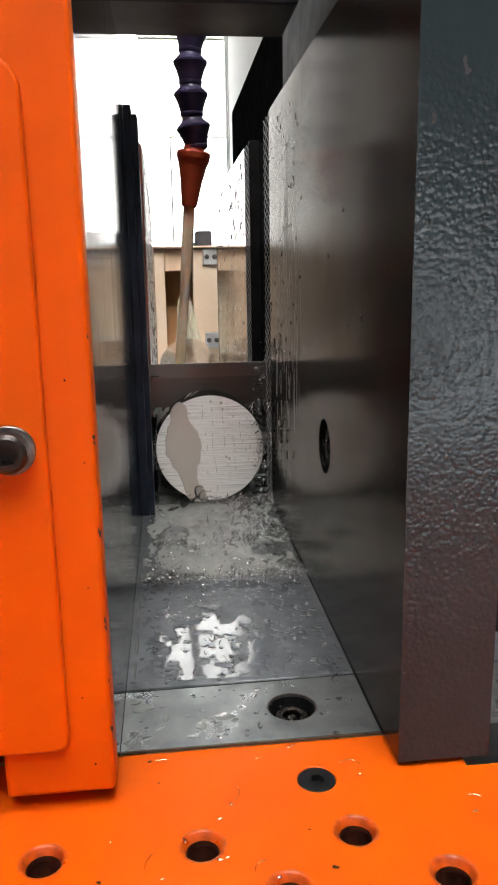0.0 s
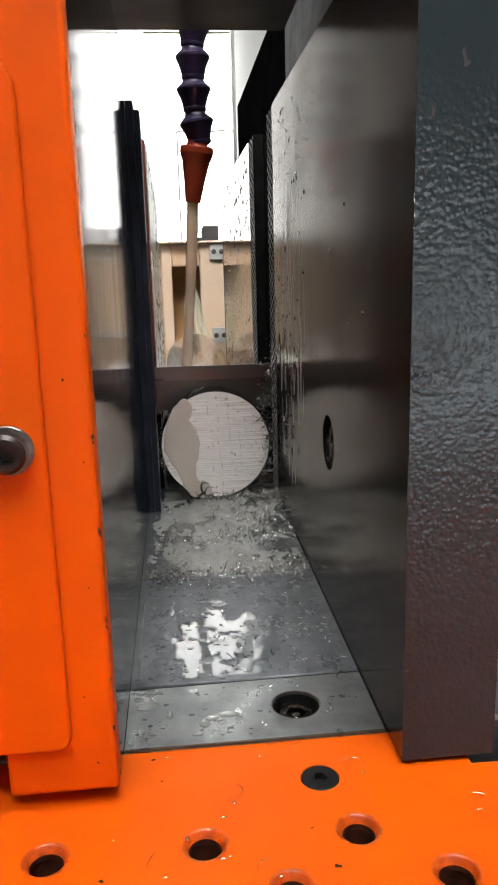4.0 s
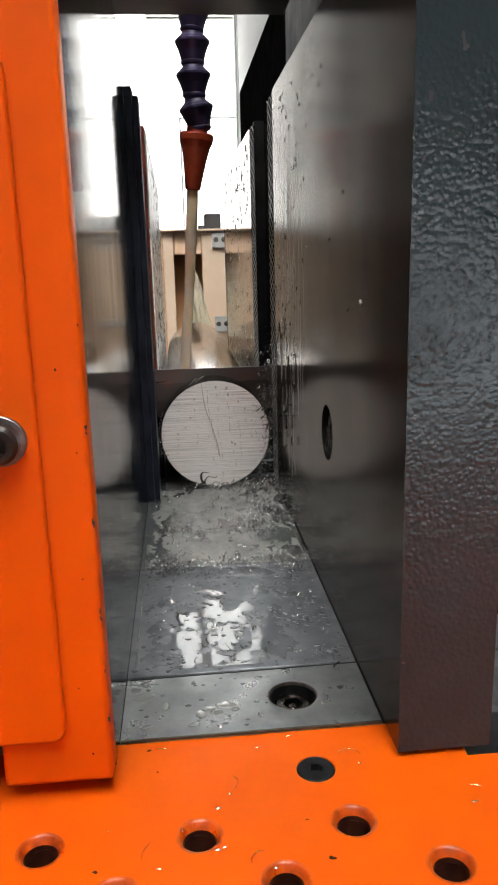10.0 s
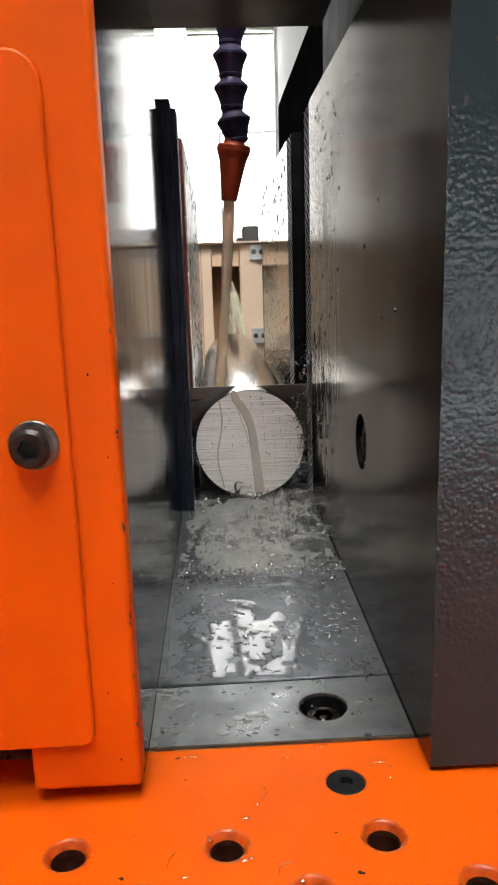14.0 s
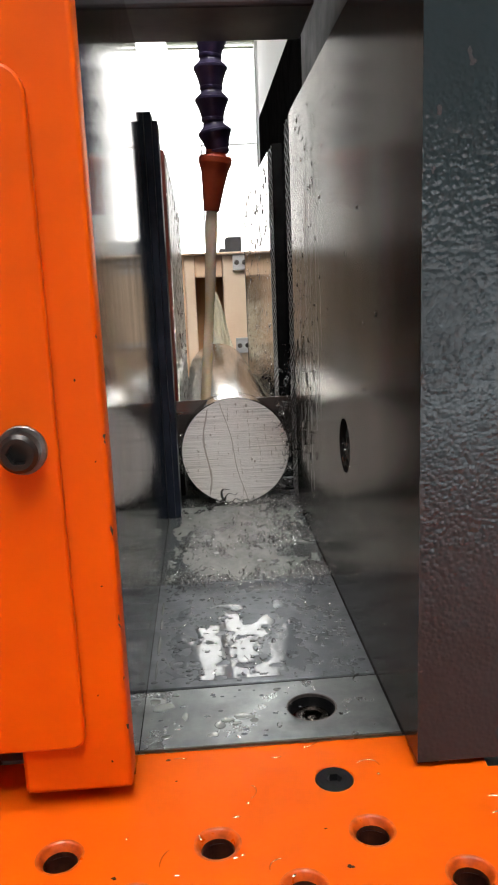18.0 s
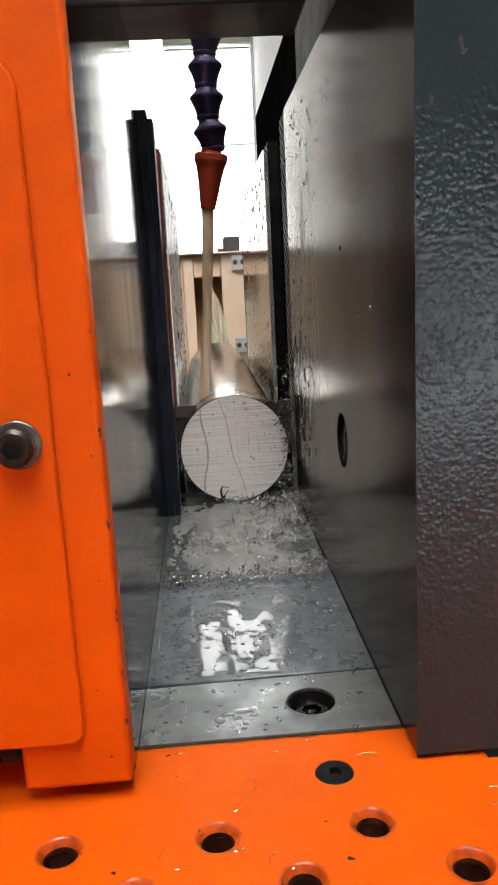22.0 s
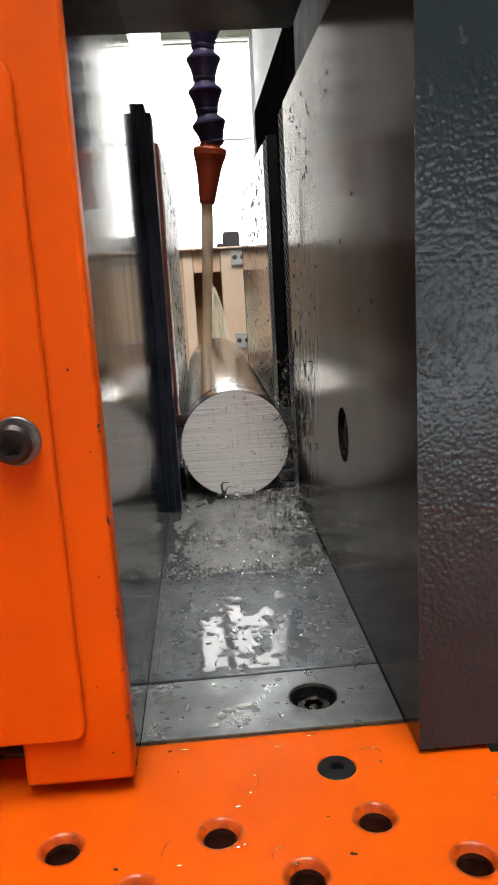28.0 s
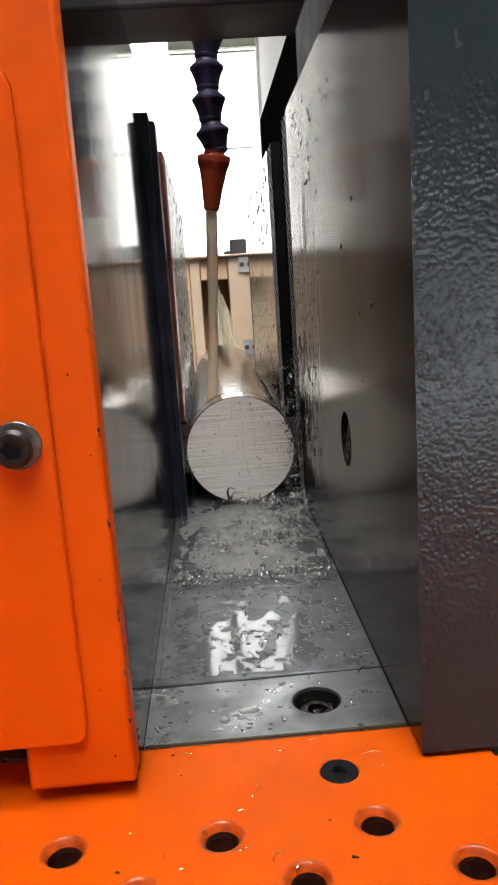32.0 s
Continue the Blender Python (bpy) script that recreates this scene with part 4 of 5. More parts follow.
class Soup:
    """Many small bodies gathered in one mesh."""

    def __init__(self):
        self.verts, self.faces = [], []

    def add(self, verts, faces):
        n = len(self.verts)
        self.verts += [tuple(v) for v in verts]
        self.faces += [tuple(i + n for i in f) for f in faces]

    def mesh(self, name, mat, smooth=True):
        me = bpy.data.meshes.new(name)
        me.from_pydata(self.verts, [], self.faces)
        me.materials.append(mat)
        for p in me.polygons:
            p.use_smooth = smooth
        me.update()
        return me


def curl(rnd, size=1.0):
    """A chip: a thin ribbon wound on a few millimetres, open at both ends."""
    r = rnd.uniform(0.0007, 0.0022) * size
    arc = rnd.uniform(1.6, 6.5)
    rise = rnd.uniform(-0.0006, 0.0006) * size * arc
    w = rnd.uniform(0.0005, 0.0011) * size
    grow = rnd.uniform(-0.3, 0.5)
    n = max(5, int(arc * 2.4))
    vs, fs = [], []
    th = 0.00007
    for k in range(n + 1):
        a = arc * k / n
        q = r * (1 + grow * k / n)
        taper = 1 - 0.7 * abs(2 * k / n - 1) ** 3
        c, s = math.cos(a), math.sin(a)
        for rr in (q, q + th):
            vs.append(Vector((rr * c, rr * s, rise * k / n - w * taper / 2)))
            vs.append(Vector((rr * c, rr * s, rise * k / n + w * taper / 2)))
    for k in range(n):
        i, j = 4 * k, 4 * (k + 1)
        fs += [(i, j, j + 1, i + 1), (i + 2, i + 3, j + 3, j + 2), (i, i + 2, j + 2, j), (i + 1, j + 1, j + 3, i + 3)]
    turn = Euler((rnd.uniform(0, 6.28), rnd.uniform(0, 6.28), rnd.uniform(0, 6.28))).to_matrix()
    return [turn @ (v - Vector((0, r, 0))) for v in vs], fs


def drop_on(soup, m, rx, ry, h, seg=10):
    """A bead of liquid on a surface: m takes z to the surface's normal."""
    vs, fs = [], []
    rings = ((1.0, 0.0), (0.93, 0.45), (0.68, 0.82), (0.32, 0.97))
    for f, z in rings:
        for k in range(seg):
            a = 2 * math.pi * k / seg
            vs.append(m @ Vector((rx * f * math.cos(a), ry * f * math.sin(a), h * z)))
    vs.append(m @ Vector((0, 0, h)))
    for r in range(len(rings) - 1):
        for k in range(seg):
            j = (k + 1) % seg
            fs.append((r * seg + k, r * seg + j, (r + 1) * seg + j, (r + 1) * seg + k))
    top = (len(rings) - 1) * seg
    for k in range(seg):
        fs.append((top + k, top + (k + 1) % seg, len(vs) - 1))
    fs.append(tuple(reversed(range(seg))))
    soup.add(vs, fs)


def stuff(name, soup, mat, label, category, smooth=True):
    return tagged(new(name, soup.mesh(name, mat, smooth)), label, category, kind="stuff")


ON_RIGHT = Matrix(((0, 0, -1, 0), (1, 0, 0, 0), (0, 1, 0, 0), (0, 0, 0, 1)))      # z of the bead points to -x
ON_LEFT = Matrix(((0, 0, 1, 0), (-1, 0, 0, 0), (0, 1, 0, 0), (0, 0, 0, 1)))
ON_FACE = Matrix(((1, 0, 0, 0), (0, 0, -1, 0), (0, 1, 0, 0), (0, 0, 0, 1)))       # z of the bead points to -y


def hair(rnd, size=1.0):
    """A fine chip like a bent wire, a few millimetres long."""
    n, r = 7, rnd.uniform(0.00005, 0.00011)
    bend, long = rnd.uniform(-2.6, 2.6), rnd.uniform(0.0020, 0.0052) * size
    x, z, a = 0.0, 0.0, rnd.uniform(0, 6.28)
    lift = rnd.uniform(0.0, 0.7) * (1 if rnd.random() < 0.4 else 0.15)
    vs, fs = [], []
    y = 0.0
    for k in range(n + 1):
        vs += [Vector((x - r * math.sin(a), y + r * math.cos(a), z)), Vector((x, y, z + 1.6 * r)), Vector((x + r * math.sin(a), y - r * math.cos(a), z))]
        x, y, z = x + long / n * math.cos(a), y + long / n * math.sin(a), z + long / n * lift
        a += bend / n
    for k in range(n):
        i = 3 * k
        fs += [(i, i + 1, i + 4, i + 3), (i + 1, i + 2, i + 5, i + 4), (i + 2, i, i + 3, i + 5)]
    return vs, fs


def chips():
    rnd = random.Random(11)
    bright, dark = Soup(), Soup()

    def strew(count, place, size=1.0, wire=0.4, dull=0.25):
        for _ in range(count):
            make = hair if rnd.random() < wire else curl
            vs, fs = make(rnd, size * rnd.uniform(0.4, 0.9))
            x, y, z = place()
            low = min(v.z for v in vs)
            up = Vector((x, y, z - low if z < 0.004 else z))
            heap = dark if rnd.random() < dull else bright
            heap.add([Vector((min(max(v.x + up.x, XL + 0.0003), XR - 0.0003 if y < -0.004 else 0.06), v.y + up.y, max(v.z + up.z, 0.0002))) for v in vs], fs)
    # along the seams of the bed
    strew(300, lambda: (rnd.uniform(-0.034, 0.032), rnd.gauss(-0.1115, 0.0035), abs(rnd.gauss(0, 0.0007))), 0.9)
    strew(220, lambda: (rnd.gauss(0.024, 0.006), rnd.gauss(-0.109, 0.007), abs(rnd.gauss(0, 0.0012))), 0.8)
    strew(120, lambda: (rnd.gauss(-0.026, 0.005), rnd.gauss(-0.108, 0.008), abs(rnd.gauss(0, 0.0008))), 0.9, 0.7, 0.6)
    strew(150, lambda: (rnd.uniform(-0.034, 0.030), rnd.gauss(-0.072, 0.003), abs(rnd.gauss(0, 0.0008))), 0.85)
    # in front of the bar, thickest to the right
    strew(620, lambda: (min(0.0327, rnd.gauss(0.022, 0.008)), rnd.uniform(-0.070, -0.004), abs(rnd.gauss(0, 0.0012))), 0.8)
    strew(130, lambda: (rnd.uniform(-0.034, 0.030), rnd.uniform(-0.105, -0.003), abs(rnd.gauss(0, 0.0006))), 0.7)
    strew(190, lambda: (rnd.gauss(0.006, 0.013), rnd.uniform(-0.010, -0.0015), abs(rnd.gauss(0.0005, 0.0013))), 1.0)
    strew(240, lambda: (min(0.0330, rnd.gauss(0.026, 0.005)), rnd.uniform(-0.020, -0.003), abs(rnd.gauss(0.002, 0.0028))), 1.0)

    # hanging in the gap between bar and jaw, over the dark hollow below
    def right_wedge():
        z = min(max(rnd.gauss(0.040, 0.016), 0.010), 0.074)
        edge = math.sqrt(max(0.0, BAR_R ** 2 - (z - BAR_R) ** 2)) if z < 0.06 else 0.026
        return rnd.uniform(max(edge - 0.0025, 0.024), XR + 0.0005), rnd.uniform(-0.012, 0.002), z
    strew(300, right_wedge, 0.95, 0.35, 0.62)
    strew(70, right_wedge, 1.15, 0.1, 0.0)
    strew(200, lambda: (rnd.gauss(0.0322, 0.0010), rnd.uniform(-0.016, 0.010), rnd.uniform(0.03, 0.088)), 0.75, 0.4, 0.7)

    def left_wedge():
        z = abs(rnd.gauss(0.026, 0.007))
        edge = math.sqrt(max(0.0, BAR_R ** 2 - (z - BAR_R) ** 2))
        return -edge - rnd.uniform(0.0, 0.002), rnd.uniform(-0.006, 0.002), max(z, 0.004)
    strew(90, left_wedge, 0.8)
    strew(20, lambda: (rnd.uniform(-0.034, -0.024), rnd.uniform(-0.01, 0.0), 0.001))
    # grime in the bolt recess of the jaw
    for _ in range(34):
        vs, fs = curl(rnd, rnd.uniform(0.5, 0.9))
        at = Vector((XR + 0.0010, -0.146 + rnd.uniform(-0.005, 0.005), 0.063 + rnd.uniform(-0.0090, 0.001)))
        (dark if rnd.random() < 0.25 else bright).add([v * 0.8 + at for v in vs], fs)
    # thinly over the dark plate and the front plate
    strew(120, lambda: (rnd.uniform(-0.034, 0.031), rnd.uniform(-0.19, -0.115), 0.0), 0.75)
    strew(8, lambda: (rnd.uniform(-0.034, 0.03), rnd.uniform(-0.224, -0.196), 0.0), 0.8)
    stuff("steel_chips", bright, SWARF, "heaps of thin curled steel chips on the bed", "metal chips")
    stuff("dark_chips", dark, DARK_CHIP, "oily dark chips among the bright ones", "metal chips")
    # long dark chips standing and lying at the foot of the sawn face
    for x0, dx, rise, wide, ph in ((-0.0110, 0.0055, 0.0125, 0.0010, 0.0), (-0.0085, 0.0070, 0.0095, 0.0005, 1.3), (-0.0060, 0.0085, 0.0030, 0.0006, 0.4), (0.0015, 0.0060, 0.0022, 0.0005, 2.2)):
        tall = Soup()
        vs, fs, n = [], [], 26
        for i in range(n + 1):
            f = i / n
            cx = x0 + dx * f + 0.0020 * math.sin(7 * f + ph) * (1 - 0.4 * f)
            cz = 0.0006 + rise * f * (1 - 0.25 * f) + 0.0009 * math.sin(11 * f + ph)
            cy = -0.0030 + 0.0012 * math.cos(8 * f + ph)
            w = wide * (1 - 0.6 * f)
            vs += [(cx - w, cy, cz), (cx, cy - w, cz + w), (cx + w, cy, cz), (cx, cy + w, cz - w * 0.5)]
        for i in range(n):
            for c in range(4):
                d = (c + 1) % 4
                fs.append((4 * i + c, 4 * i + d, 4 * i + 4 + d, 4 * i + 4 + c))
        tall.add(vs, fs)
        tagged(new("metal_chip", tall.mesh("metal_chip", DARK_CHIP)), "long dark curled chip at the foot of the bar", "metal chip", "chips by the bar")
    # single fine chips lying on the orange table: place, radius, first angle, arc
    for x, y, r, first, arc in ((-0.0112, -0.2450, 0.0030, -0.9, 1.8), (0.0215, -0.2388, 0.0028, 0.2, 2.2), (-0.0235, -0.2655, 0.0060, 2.6, 0.8), (-0.0277, -0.2386, 0.0090, 1.3, 0.35),
                                (0.0066, -0.2255, 0.0030, 4.6, 1.6), (-0.0020, -0.2300, 0.0022, 4.2, 1.2), (0.0470, -0.2590, 0.0060, 1.0, 0.5), (-0.0040, -0.2700, 0.0024, 1.6, 1.8)):
        one = Soup()
        n = 14
        vs, fs = [], []
        for i in range(n + 1):
            a = first + arc * i / n
            for q, z in ((r, 0.0), (r + 0.00010, 0.00002), (r + 0.00009, 0.00016), (r, 0.00014)):
                vs.append((q * math.cos(a) * (1 + 0.2 * i / n), q * math.sin(a), z + 0.00015 * math.sin(3 * i / n)))
        for i in range(n):
            for c in range(4):
                d = (c + 1) % 4
                fs.append((4 * i + c, 4 * i + d, 4 * i + 4 + d, 4 * i + 4 + c))
        one.add(vs, fs)
        ob = new("metal_chip", one.mesh("metal_chip", SWARF))
        ob.location = (x, y, TABLE + 0.00003)
        tagged(ob, "hair-fine steel chip lying on the orange table", "metal chip", "chips on the table")
    # chips stuck to the wet face of the jaw: place along it, height, then the limbs as steps
    for y, z, wide, mat, limbs in ((-0.0314, 0.0925, 0.00022, DARK_CHIP, (((0, 0), (0.0006, -0.0042)), ((0.0006, -0.0042), (-0.0022, -0.0068), (-0.0024, -0.0088)), ((0.0006, -0.0042), (0.0030, -0.0062), (0.0032, -0.0082)))),
                                   (-0.0630, 0.0795, 0.00026, DARK_CHIP, (((-0.0040, 0.0004), (0.0, 0.0010), (0.0046, 0.0002)), ((0.0, 0.0010), (0.0002, -0.0040), (0.0008, -0.0058)))),
                                   (-0.0170, 0.0780, 0.00030, DARK_CHIP, (((0.0010, 0.0020), (0.0, -0.0030), (0.0004, -0.0075)), ((0.0, -0.0010), (-0.0040, 0.0006)))),
                                   (-0.0425, 0.0540, 0.00034, SWARF, (((0.0030, -0.0050), (0.0006, -0.0012), (-0.0010, 0.0)), ((-0.0010, 0.0), (-0.0034, -0.0010)))),
                                   (-0.0523, 0.0500, 0.00040, DARK_CHIP, (((0, 0), (0.0004, -0.0034), (-0.0004, -0.0062)),)),
                                   (-0.0727, 0.0741, 0.00022, DARK_CHIP, (((0, 0.0010), (0.0010, -0.0014)),)),
                                   (-0.0697, 0.0418, 0.00024, DARK_CHIP, (((0, 0.0016), (0.0002, -0.0020)),))):
        stuck = Soup()
        for limb in limbs:
            vs, fs = [], []
            for a, b in limb:
                out = XR - 0.0001 - 0.42 * max(0.0, 0.0034 - a)
                vs += [(out - 1.8 * wide, y + a, z + b - wide), (out, y + a - 3 * wide, z + b + 1.6 * wide), (out + 1.2 * wide, y + a, z + b - wide)]
            for k in range(len(limb) - 1):
                i = 3 * k
                fs += [(i, i + 3, i + 4, i + 1), (i + 1, i + 4, i + 5, i + 2), (i + 2, i + 5, i + 3, i)]
            stuck.add(vs, fs)
        tagged(new("metal_chip", stuck.mesh("metal_chip", mat)), "forked chip stuck to the wet steel jaw face" if len(limbs) > 1 else "small dark chip stuck to the jaw face", "metal chip", "chips on the jaw")
    # wet flakes that glint
    for x, y, rx, ry, turn in ((-0.0132, -0.2534, 0.0009, 0.0003, 8), (-0.0102, -0.2489, 0.0005, 0.0003, 0), (-0.0218, -0.2592, 0.0003, 0.0009, 25), (-0.0140, -0.2662, 0.0008, 0.0003, 0),
                               (-0.0124, -0.2656, 0.0006, 0.0002, 15), (0.0233, -0.2417, 0.0004, 0.0003, 0), (-0.0385, -0.2577, 0.0003, 0.0002, 0), (-0.0267, -0.2699, 0.0007, 0.0002, 0),
                               (-0.0112, -0.2226, 0.0009, 0.0004, -45), (-0.0020, -0.2726, 0.0006, 0.0003, 20), (0.0470, -0.2585, 0.0010, 0.0002, 12)):
        one = Soup()
        drop_on(one, pose(0, 0, 0, 0, 0, turn), rx, ry, min(rx, ry) * 0.8, 12)
        ob = new("steel_flake", one.mesh("steel_flake", WET_FLAKE))
        ob.location = (x, y, (TABLE if y < -0.2262 else 0.0) + 0.00003)
        tagged(ob, "tiny wet steel flake that glints in the light", "metal flake", "flakes round the table holes")


def liquid():
    rnd = random.Random(21)
    def wet(name, mat, label, x0, x1, y0, y1, level, top, seed, cells=0.0006, stretch=1.0, grain=85, soft=3.0):
        """A film that stands in the hollows: flat on top, rounded at its shore, sunk into the plate where it is dry."""
        nx, ny = round((x1 - x0) / cells), round((y1 - y0) / cells)
        vs, fs = [], []
        for j in range(ny + 1):
            for i in range(nx + 1):
                x, y = x0 + (x1 - x0) * i / nx, y0 + (y1 - y0) * j / ny
                p = Vector((x * grain, y * grain * stretch, seed))
                h = noise.noise(p) + 0.45 * noise.noise(p * 2.6) + 0.25 * noise.noise(p * 6.0)
                rim = min(i, nx - i, j, ny - j)
                f = (h - level(x, y)) * soft
                f = max(-0.3, min(1.0, f)) if rim > 1 else -0.3
                z = top * (1 - (1 - f) ** 3) if f > 0 else 0.0006 * f
                vs.append((x, y, z))
        for j in range(ny):
            for i in range(nx):
                a = j * (nx + 1) + i
                q = (a, a + 1, a + nx + 2, a + nx + 1)
                if max(vs[k][2] for k in q) > 0:
                    fs.append(q)
        # the larger puddles are things of their own, the small ones stay together
        root = list(range(len(fs)))

        def find(k):
            while root[k] != k:
                root[k] = root[root[k]]
                k = root[k]
            return k
        edges = {}
        for n, f in enumerate(fs):
            for e in zip(f, f[1:] + f[:1]):
                e = (min(e), max(e))
                if e in edges:
                    root[find(n)] = find(edges[e])
                edges[e] = n
        pools = {}
        for n, f in enumerate(fs):
            pools.setdefault(find(n), []).append(f)
        rest = []
        for pool in pools.values():
            if len(pool) < 45:
                rest += pool
                continue
            used = sorted({k for f in pool for k in f})
            to = {k: n for n, k in enumerate(used)}
            so = Soup()
            so.add([vs[k] for k in used], [tuple(to[k] for k in f) for f in pool])
            tagged(new("coolant_puddle", so.mesh("coolant_puddle", mat)), label, "puddle", "puddles on the bed")
        so = Soup()
        so.add(vs, rest)
        stuff(name, so, mat, "tiny splashes of coolant on the bed", "droplets")

    # one thin film on the dark plate with round dry spots in it: middle and radius
    dry = [(rnd.gauss(-0.008, 0.013), rnd.uniform(-0.192, -0.135), rnd.uniform(0.0010, 0.0022)) for _ in range(24)]
    dry += [(-0.0060, -0.1840, 0.0024), (-0.0020, -0.1790, 0.0022), (-0.0150, -0.1905, 0.0022), (0.0030, -0.1850, 0.0020), (-0.0235, -0.1800, 0.0020)]

    def main_level(x, y):
        far = max(0.0, math.hypot((x + 0.0085) / 0.0180, (y + 0.1725) / 0.0190) - 1.0)
        hole = max(1.0 - ((x - a) ** 2 + (1.6 * (y - b)) ** 2) / (r * r) for a, b, r in dry)
        return -0.42 + 1.3 * min(far, 0.55) + 8 * max(0.0, abs(x + 0.004) - 0.026) + 2.0 * max(0.0, hole)
    wet("plate_puddles", WET_STEEL, "shiny puddles of coolant on the dark plate", XL + 0.001, XR - 0.001, -0.1925, -0.1135, main_level, 0.00006, 3.3, 0.0004, 0.75, 150)
    wet("front_puddles", WET_STEEL, "small puddles of coolant on the front plate", XL + 0.001, 0.012, -0.2252, -0.1966, lambda x, y: 0.80 + 12 * max(0.0, x + 0.012) + 60 * max(0.0, -0.030 - x) + 60 * max(0.0, -0.221 - y), 0.00006, 7.7)
    wet("bed_pool", CLOUDY, "milky coolant spread over the bed before the bar", XL + 0.001, XR - 0.001, -0.1105, -0.002,
        lambda x, y: -0.26 + 20 * max(0.0, abs(x + 0.003) - 0.014), 0.00010, 5.1, 0.0006, 0.6, 95)
    beads, lens = Soup(), Soup()
    for _ in range(300):
        x, y = rnd.uniform(-0.036, 0.032), rnd.uniform(-0.193, -0.114)
        r = rnd.uniform(0.0002, 0.0008)
        drop_on(beads, Matrix.Translation((x, y, 0.00003)), r * rnd.uniform(0.8, 1.8), r * rnd.uniform(0.8, 1.5), r * 0.36)
    for _ in range(30):
        x, y = rnd.uniform(-0.036, 0.010), rnd.uniform(-0.225, -0.197)
        r = rnd.uniform(0.0002, 0.0007)
        drop_on(beads, Matrix.Translation((x, y, 0.00003)), r * rnd.uniform(0.8, 1.8), r, r * 0.15)
    for x, y, rx, ry in ((-0.0325, -0.2055, 0.0030, 0.0024), (-0.0350, -0.2020, 0.0018, 0.0012), (-0.0258, -0.2112, 0.0010, 0.0018), (-0.0090, -0.2128, 0.0026, 0.0018), (-0.0138, -0.2142, 0.0017, 0.0013), (-0.0062, -0.2152, 0.0012, 0.0010), (-0.0112, -0.2160, 0.0013, 0.0008), (-0.0160, -0.2165, 0.0014, 0.0020),
                         (-0.0180, -0.2210, 0.0017, 0.0010), (-0.0310, -0.2205, 0.0013, 0.0009), (-0.0290, -0.1990, 0.0012, 0.0008), (0.0015, -0.1998, 0.0010, 0.0007)):
        bm = blob(x, y, rx, ry, rnd, 0.00022, 0.22, 32)
        bm.verts.index_update()
        lens.add([v.co for v in bm.verts], [[v.index for v in f.verts] for f in bm.faces])
        bm.free()
    # coolant drawn into the corner along the left jaw
    for y, long in ((-0.183, 0.0065), (-0.166, 0.0075), (-0.149, 0.0050), (-0.136, 0.0060), (-0.108, 0.0070), (-0.090, 0.0050)):
        drop_on(lens, Matrix.Translation((XL + 0.0021 + rnd.uniform(0, 0.0004), y, 0.00003)), rnd.uniform(0.0004, 0.0007), long, 0.00025, 16)
    stuff("bed_droplets", beads, WET_STEEL, "scattered droplets of coolant on the bed", "droplets")
    stuff("plate_droplets", lens, WET_LIGHT, "flat clear drops of coolant on the front plate", "droplets")
    runs, streaks = Soup(), Soup()

    def trickle(y, z0, z1, w, lean, wave):
        """A dried run of coolant down the jaw: a thin ribbon that wavers, fading in width to its ends."""
        n = max(6, round((z0 - z1) / 0.0022))
        ph = rnd.uniform(0, 6.28)
        vs, fs = [], []
        for k in range(n + 1):
            f = k / n
            yy = y + lean * f + wave * math.sin(7 * f + ph) + 0.4 * wave * math.sin(19 * f + 2 * ph)
            ww = w * (0.25 + 0.75 * math.sin(math.pi * min(1.0, 0.12 + 0.88 * f))) * rnd.uniform(0.6, 1.2)
            zz = z0 + (z1 - z0) * f
            vs += [(XR - 0.00001, yy - ww, zz), (XR - 0.00006, yy, zz), (XR - 0.00001, yy + ww, zz)]
        for k in range(n):
            i = 3 * k
            fs += [(i, i + 3, i + 4, i + 1), (i + 1, i + 4, i + 5, i + 2)]
        streaks.add(vs, fs)
    for _ in range(14):
        y = rnd.uniform(-0.095, -0.025)
        top = rnd.uniform(0.125, 0.192)
        trickle(y, top, top - rnd.uniform(0.02, 0.060), rnd.uniform(0.00014, 0.00034), rnd.uniform(-0.010, 0.012), rnd.uniform(0.0006, 0.0022))
    for _ in range(60):
        y, top = rnd.uniform(-0.095, -0.022), rnd.uniform(0.078, 0.165)
        trickle(y, top, top - rnd.uniform(0.004, 0.028), rnd.uniform(0.00006, 0.00018), 0.0, rnd.uniform(0.0, 0.0002))
    for _ in range(36):
        y, top = rnd.uniform(-0.07, -0.025), rnd.uniform(0.030, 0.078)
        trickle(y, top, top - rnd.uniform(0.003, 0.012), rnd.uniform(0.00010, 0.00020), 0.0, 0.0)
    for _ in range(80):
        y, z = -0.004 - abs(rnd.gauss(0, 0.075)), rnd.uniform(0.085, 0.198)
        r = rnd.uniform(0.0003, 0.0008)
        drop_on(runs, Matrix.Translation((XR - 0.00003, max(y, -0.225), z)) @ ON_RIGHT, r, r * rnd.uniform(1.0, 1.8), r * 0.45)
    spark = Soup()
    for _ in range(70):
        y, z = -0.008 - abs(rnd.gauss(0, 0.07)), rnd.uniform(0.075, 0.198)
        r = rnd.uniform(0.00015, 0.00034)
        drop_on(spark, Matrix.Translation((XR - 0.00002, max(y, -0.225), z)) @ ON_RIGHT, r, r * rnd.uniform(1.0, 1.6), r * 0.7, 8)
    stuff("jaw_sparkle", spark, WET_FLAKE, "fine bright specks of coolant on the jaw", "droplets")
    stuff("jaw_streaks", streaks, PALE_STREAK, "pale dried streaks of coolant on the jaw", "streaks")
